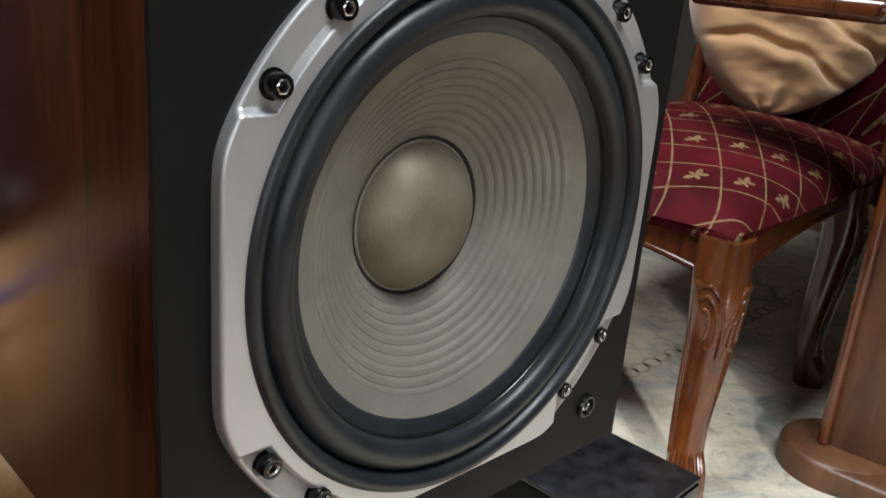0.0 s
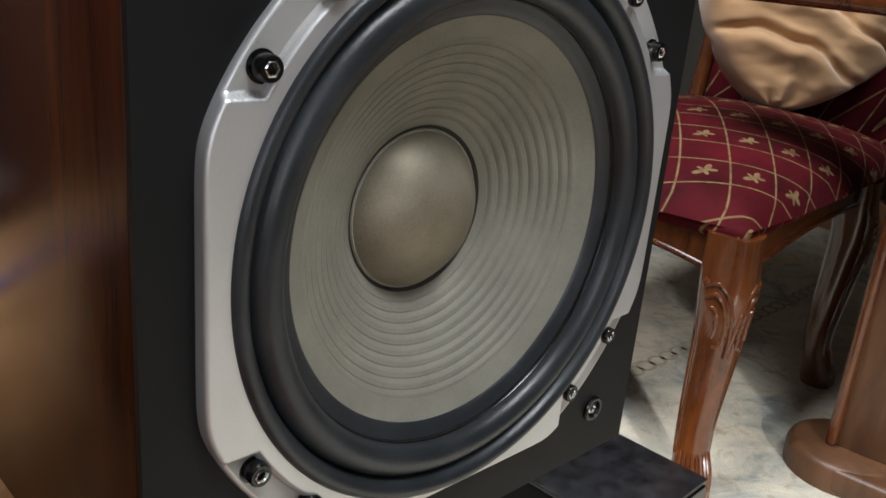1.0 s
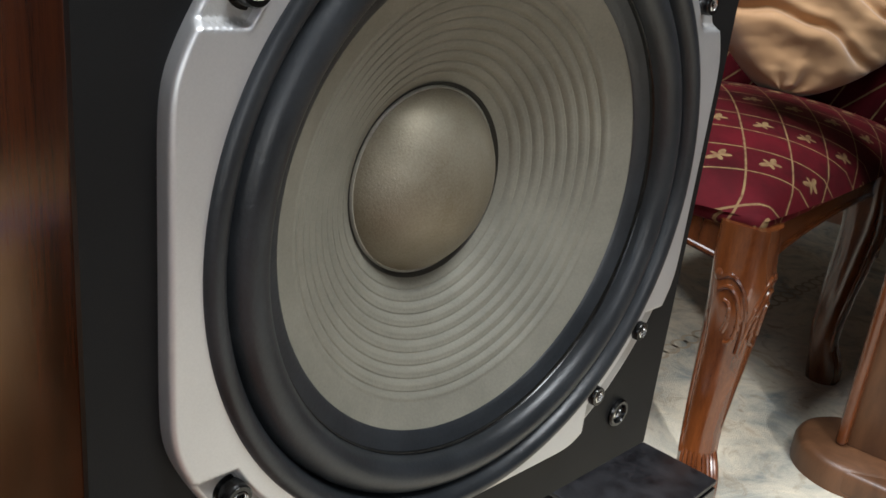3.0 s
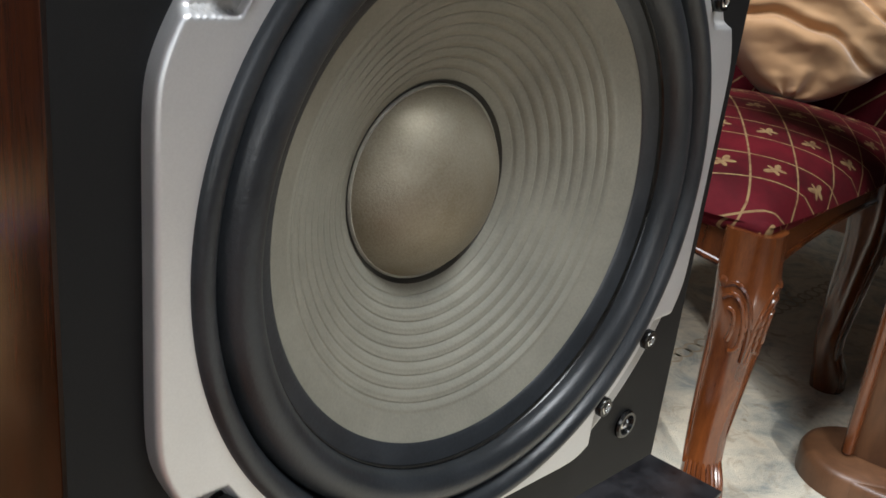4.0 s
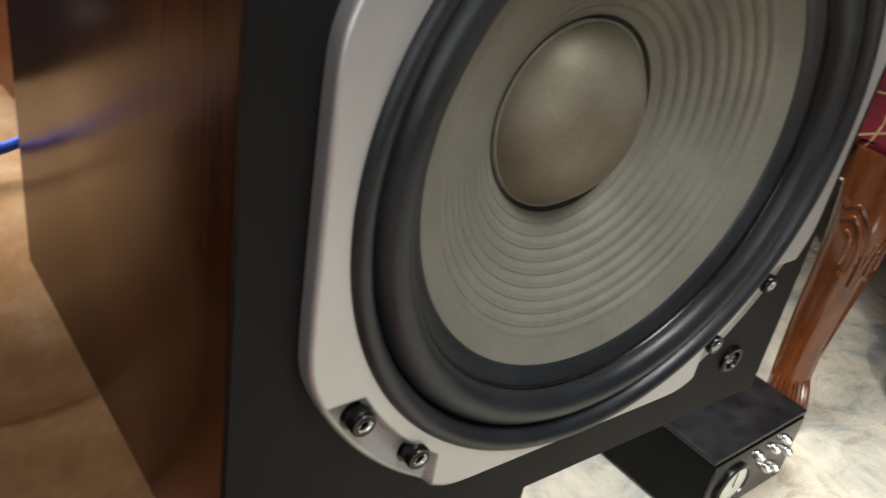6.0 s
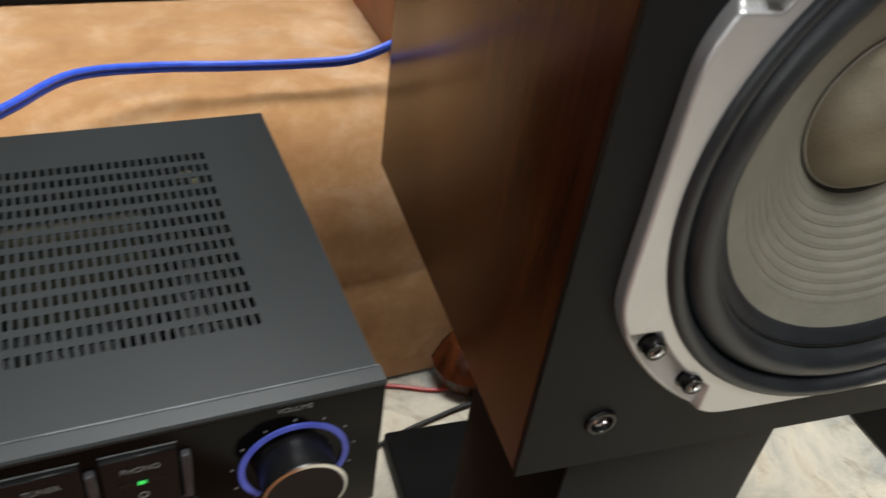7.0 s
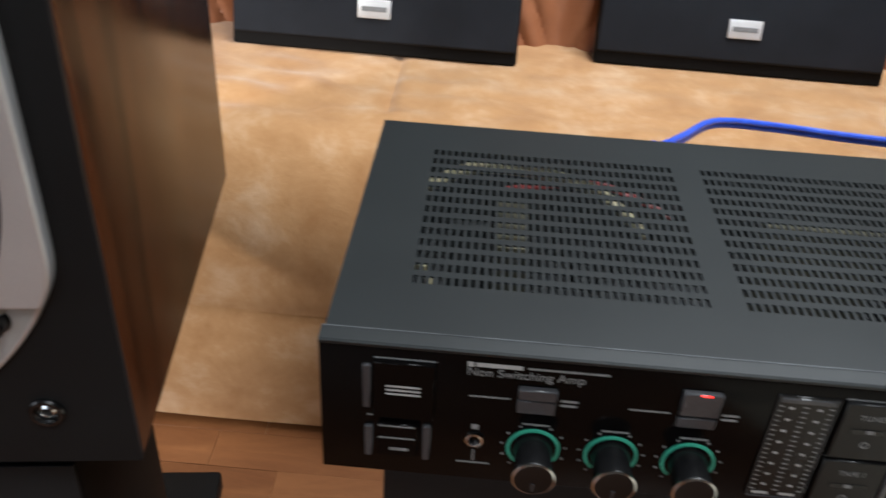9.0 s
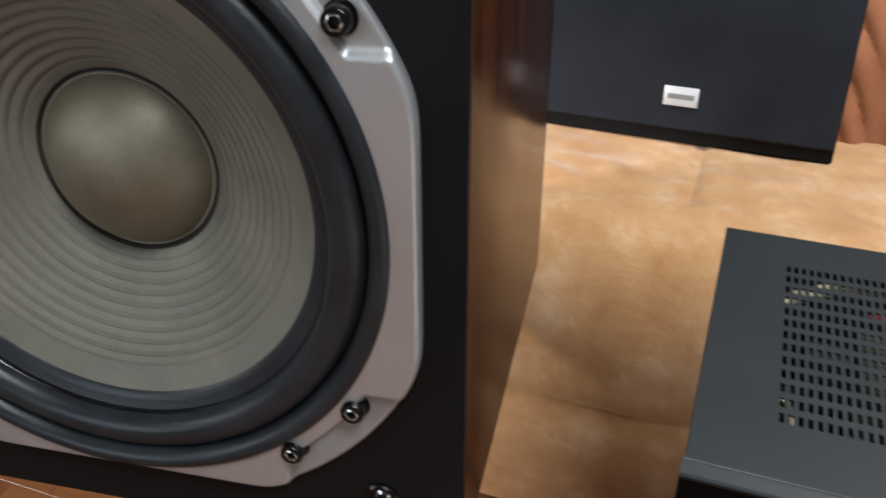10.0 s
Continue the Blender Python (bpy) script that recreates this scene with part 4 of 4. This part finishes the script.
def chair(m):
    """Origin on the floor under the seat's corner; the seat runs along +x (to the back) and +y."""
    ch = empty("dining_chair", m, label="carved mahogany chair with a wine-red velvet seat in gold lattice", category="chair", group="chairs by the table")
    L, B, F = 0.84, 0.56, 0.66

    def seat(u, v):
        a, b = 2 * u - 1, 2 * v - 1
        k = 1 - 0.06 * (a * a * b * b)
        edge = (1 - a ** 6) * (1 - b ** 6)
        x, y = L / 2 + (L / 2 + 0.014) * a * k, B / 2 + (B / 2 + 0.014) * b * k
        return (x, y, 0.462 + 0.05 * max(0, edge) ** 0.45 + 0.058 * (1 - a * a) * (1 - b * b))

    part("seat", grid(seat, 48, 48), "velvet", ch, "wine-red velvet seat with gold lattice")
    part("seat_base", rbox(0.004, L - 0.004, 0.004, B - 0.004, 0.44, 0.468, 0.012, 3), "velvet", ch)
    # arched aprons

    def apron(horizontal, at, length):
        bm = bmesh.new()
        n = 24
        rows = []
        for k in range(n + 1):
            s = k / n
            low = 0.368 + 0.045 * math.sin(math.pi * s) ** 0.6
            for off in ((0.0, 0.022),):
                p = [(s * length, off[0], low), (s * length, off[1], low), (s * length, off[1], 0.443), (s * length, off[0], 0.443)]
                rows.append([bm.verts.new((q[0], at + q[1], q[2]) if horizontal else (at + q[1], q[0], q[2])) for q in p])
        for a, b in zip(rows, rows[1:]):
            for k in range(4):
                bm.faces.new((a[k], a[(k + 1) % 4], b[(k + 1) % 4], b[k]))
        rail = part("apron", bm, "chairwood", ch)
        edge = [(k / 12 * length, 0.368 + 0.045 * math.sin(math.pi * k / 12) ** 0.6) for k in range(13)]
        tube("bead", [(u, at, zz) if horizontal else (at, u, zz) for u, zz in edge], 0.005, "chairwood", rail, res=4)

    apron(True, 0.012, L), apron(True, B - 0.034, L), apron(False, 0.012, B), apron(False, L - 0.034, B)
    for x, y, sx, sy in ((0.028, 0.028, -1, -1), (F - 0.04, 0.028, 1, -1), (0.028, B - 0.04, -1, 1), (F - 0.04, B - 0.04, 1, 1)):
        prof = ((0.452, 0.0, 0.038, 0.55), (0.405, 0.002, 0.039, 0.55), (0.375, 0.007, 0.041, 0.7), (0.33, 0.009, 0.0405, 0.85), (0.28, 0.006, 0.038, 1.0), (0.2, 0.0, 0.0335, 1.0), (0.12, -0.004, 0.029, 1.0), (0.078, -0.002, 0.0275, 1.0), (0.05, 0.005, 0.031, 1.0), (0.02, 0.01, 0.035, 1.0), (0.0, 0.01, 0.032, 1.0))
        bm = bmesh.new()
        rings = []
        for zz, out, r, e in prof:
            ring = []
            for k in range(32):
                a = 2 * math.pi * k / 32
                c, q = math.cos(a), math.sin(a)
                ring.append(bm.verts.new((x + sx * out + r * math.copysign(abs(c) ** e, c), y + sy * out + r * math.copysign(abs(q) ** e, q), zz)))
            rings.append(ring)
        for ra, rb in zip(rings, rings[1:]):
            for k in range(32):
                bm.faces.new((ra[k], ra[(k + 1) % 32], rb[(k + 1) % 32], rb[k]))
        bm.faces.new(rings[0]), bm.faces.new(rings[-1])
        leg = part("leg", bm, "chairwood", ch, "carved cabriole leg")
        a0 = math.atan2(sy, sx)

        def skin(a, zz, lift=0.0):
            """A point on the leg's surface at a turn from its outer corner."""
            for (z1, o1, r1, e1), (z0, o0, r0, e0) in zip(prof, prof[1:]):
                if z0 <= zz <= z1:
                    k = (zz - z0) / (z1 - z0)
                    o, r = o0 + (o1 - o0) * k, r0 + (r1 - r0) * k
                    break
            return Vector((x + sx * o + (r + lift) * math.cos(a0 + a), y + sy * o + (r + lift) * math.sin(a0 + a), zz))

        # scrolled leaf on the knee, beads down the edges, ribbed toe
        for side in (-1, 1):
            for lift, pts in ((0.001, ((1.25, 0.372), (0.8, 0.382), (0.35, 0.366), (0.12, 0.33), (0.04, 0.268))), (0.0015, ((1.2, 0.358), (0.8, 0.366), (0.45, 0.35), (0.3, 0.32), (0.34, 0.29), (0.6, 0.282))), (0.0, ((0.95, 0.345), (0.72, 0.34), (0.66, 0.318), (0.75, 0.298)))):
                tube("carving", [skin(side * a, zz, lift - 0.0015) for a, zz in pts], 0.0042, "chairwood", leg, res=5)
            tube("edge_bead", [skin(side * 1.5, zz) for zz in (0.37, 0.3, 0.2, 0.12, 0.075)], 0.0035, "chairwood", leg, res=5)
            part("scroll", solid_lathe([(0.005, -0.011), (0.009, -0.006), (0.0105, 0.0), (0.009, 0.006), (0.005, 0.011)], 20, "z", tuple(skin(side * 1.35, 0.378, -0.004))), "chairwood", leg)
        for q in range(-5, 6):
            tube("toe_rib", [skin(q * 0.26, zz, li) for zz, li in ((0.1, -0.006), (0.08, -0.0015), (0.045, 0.0), (0.006, -0.001))], 0.0036, "chairwood", leg, res=4)
    # back: posts, rails and padded panel
    for y in (0.02, B - 0.055):
        part("back_post", sweep(bmesh.new(), [(L - 0.01, y, 0.43, 0.022, 0.02), (L + 0.03, y, 0.6, 0.02, 0.019), (L + 0.08, y, 0.85, 0.019, 0.018), (L + 0.13, y, 1.05, 0.018, 0.018)], 16), "chairwood", ch)
    part("top_rail", rbox(L + 0.105, L + 0.145, 0.02, B - 0.055, 1.0, 1.07, 0.014, 3), "chairwood", ch)
    # lower part is added as a dark backing for the gap above the seat
    bm = rbox(-0.012, 0.02, 0.04, B - 0.075, -0.185, 0.37, 0.012, 4)
    bmesh.ops.transform(bm, matrix=pose(L + 0.04, 0, 0.635, 0, 11, 0), verts=bm.verts)
    part("back_panel", bm, "velvet", ch, "red velvet back panel")
    return ch


first_chair = chair(pose(1.325, 0.112, 0.0065))
copy_thing(first_chair, pose(2.24, -0.6, 0.0065, 0, 0, 4))


def pillow(m):
    """Square pillow in its own xz plane, fullest in the middle, pleated towards the corners."""
    half = 0.18

    def face(sign):
        def fn(u, v):
            a, b = 2 * u - 1, 2 * v - 1
            k = 1 + 0.07 * (1 - a * a) * abs(b) ** 3 + 0.07 * (1 - b * b) * abs(a) ** 3 - 0.2 * abs(a * b) ** 2.2 + 0.07 * abs(a * b) ** 24
            t = max(0, (1 - a * a) * (1 - b * b)) ** 0.34
            da, db = 1 - abs(a), 1 - abs(b)
            dist = math.hypot(da, db)
            turn = math.atan2(db, da)
            pleat = 0.011 * math.sin(9 * turn + 2 * noise.noise(Vector((a, b, 5)))) * math.exp(-(dist / 0.5) ** 2) * min(1, dist * 4)
            p, q = a - b, a + b
            line = p - 0.3 * math.sin(1.1 * q + sign) - 0.2 * noise.noise(Vector((1.2 * q, 0, sign)))
            fade = 0.5 + 0.5 * noise.noise(Vector((1.1 * q, 1.5 * p, 9)))
            crease = sum(-dp * math.exp(-((line - c) / 0.07) ** 2) + 0.7 * dp * math.exp(-((line - c - 0.2) / 0.16) ** 2) for c, dp in ((-1.0, 0.02), (-0.35, 0.03), (0.25, 0.02), (0.9, 0.024))) * (0.4 + fade)
            soft = 0.011 * noise.noise(Vector((3 * p, 1.8 * q, sign * 3))) + 0.0025 * noise.noise(Vector((8 * p, 4 * q, sign * 7)))
            return (half * a * k, sign * (0.105 * t) + sign * (crease + soft) * min(1, 1.3 * t) + sign * pleat * min(1, 4 * t), half * b * k)
        return fn
    p = empty("pillow", m, label="plump tan satin pillow with gathered corners standing on the chair", category="pillow", group="pillows")
    bm = grid(face(1), 140, 140)
    grid(face(-1), 140, 140, bm)
    bmesh.ops.remove_doubles(bm, verts=bm.verts, dist=0.0004)
    part("cover", bm, "satin", p, "wrinkled tan satin cover")
    return p


first_pillow = pillow(Matrix.Translation((2.015, 0.35, 0.757)) @ Matrix.Rotation(radians(-50), 4, "Z") @ Matrix.Rotation(radians(-14), 4, "X") @ Matrix.Rotation(radians(58), 4, "Y"))
copy_thing(first_pillow, Matrix.Translation((2.52, -0.12, 0.765)) @ Matrix.Rotation(radians(-80), 4, "Z") @ Matrix.Rotation(radians(-14), 4, "X") @ Matrix.Rotation(radians(40), 4, "Y"))

# table with a panel foot
table = empty("table", pose(1.6, -0.055, 0.0065), label="brown wooden table with a panelled foot on a rounded plinth", category="table")
part("table_leaf", rbox(-0.1, 0.075, 0.0805, 0.40, 0.774, 0.812, 0.016, 4), "chairwood", table, "polished wooden leaf")
# stretched beyond the view to keep light off the chairs and rug
part("tabletop", rbox(-0.1, 0.74, -1.6, 0.08, 0.774, 0.812, 0.016, 4), "chairwood", table, "polished wooden tabletop")
part("panel", rbox(0.02, 0.06, -0.6, 0.045, 0.05, 0.7735, 0.003), "tablewood", table, "plain brown panel")
part("edge_moulding", rbox(0.004, 0.076, 0.043, 0.062, 0.05, 0.7735, 0.008, 3), "chairwood", table)
bm = rbox(-0.06, 0.14, -0.68, 0.03, 0.0, 0.047, 0.012, 4)
solid_lathe([(0.1, 0.0), (0.1, 0.036), (0.096, 0.045), (0.088, 0.05)], 48, "z", (0.04, 0.03, 0.0), bm)
part("plinth", bm, "tablewood", table, "rounded wooden plinth")

# ---- parquet blocks ----
block = bmesh.new()
rbox(0.0002, 0.2398, 0.0002, 0.0598, -0.0055, 0.0, 0.0003, 1, block)
block_mesh = bpy.data.meshes.new("parquet_block")
block.to_mesh(block_mesh)
block.free()
block_mesh.materials.append(M["parquet"])
for j in range(20):
    for i in range(8):
        ob = new("parquet_block", block_mesh)
        ob.parent = floor
        ob.location = (-1.35 + 0.24 * i + (0.12 if j % 2 else 0) + 0.03 * ((j * 7) % 3), -0.62 + 0.06 * j, -0.0003 * ((i * 5 + j * 3) % 4))
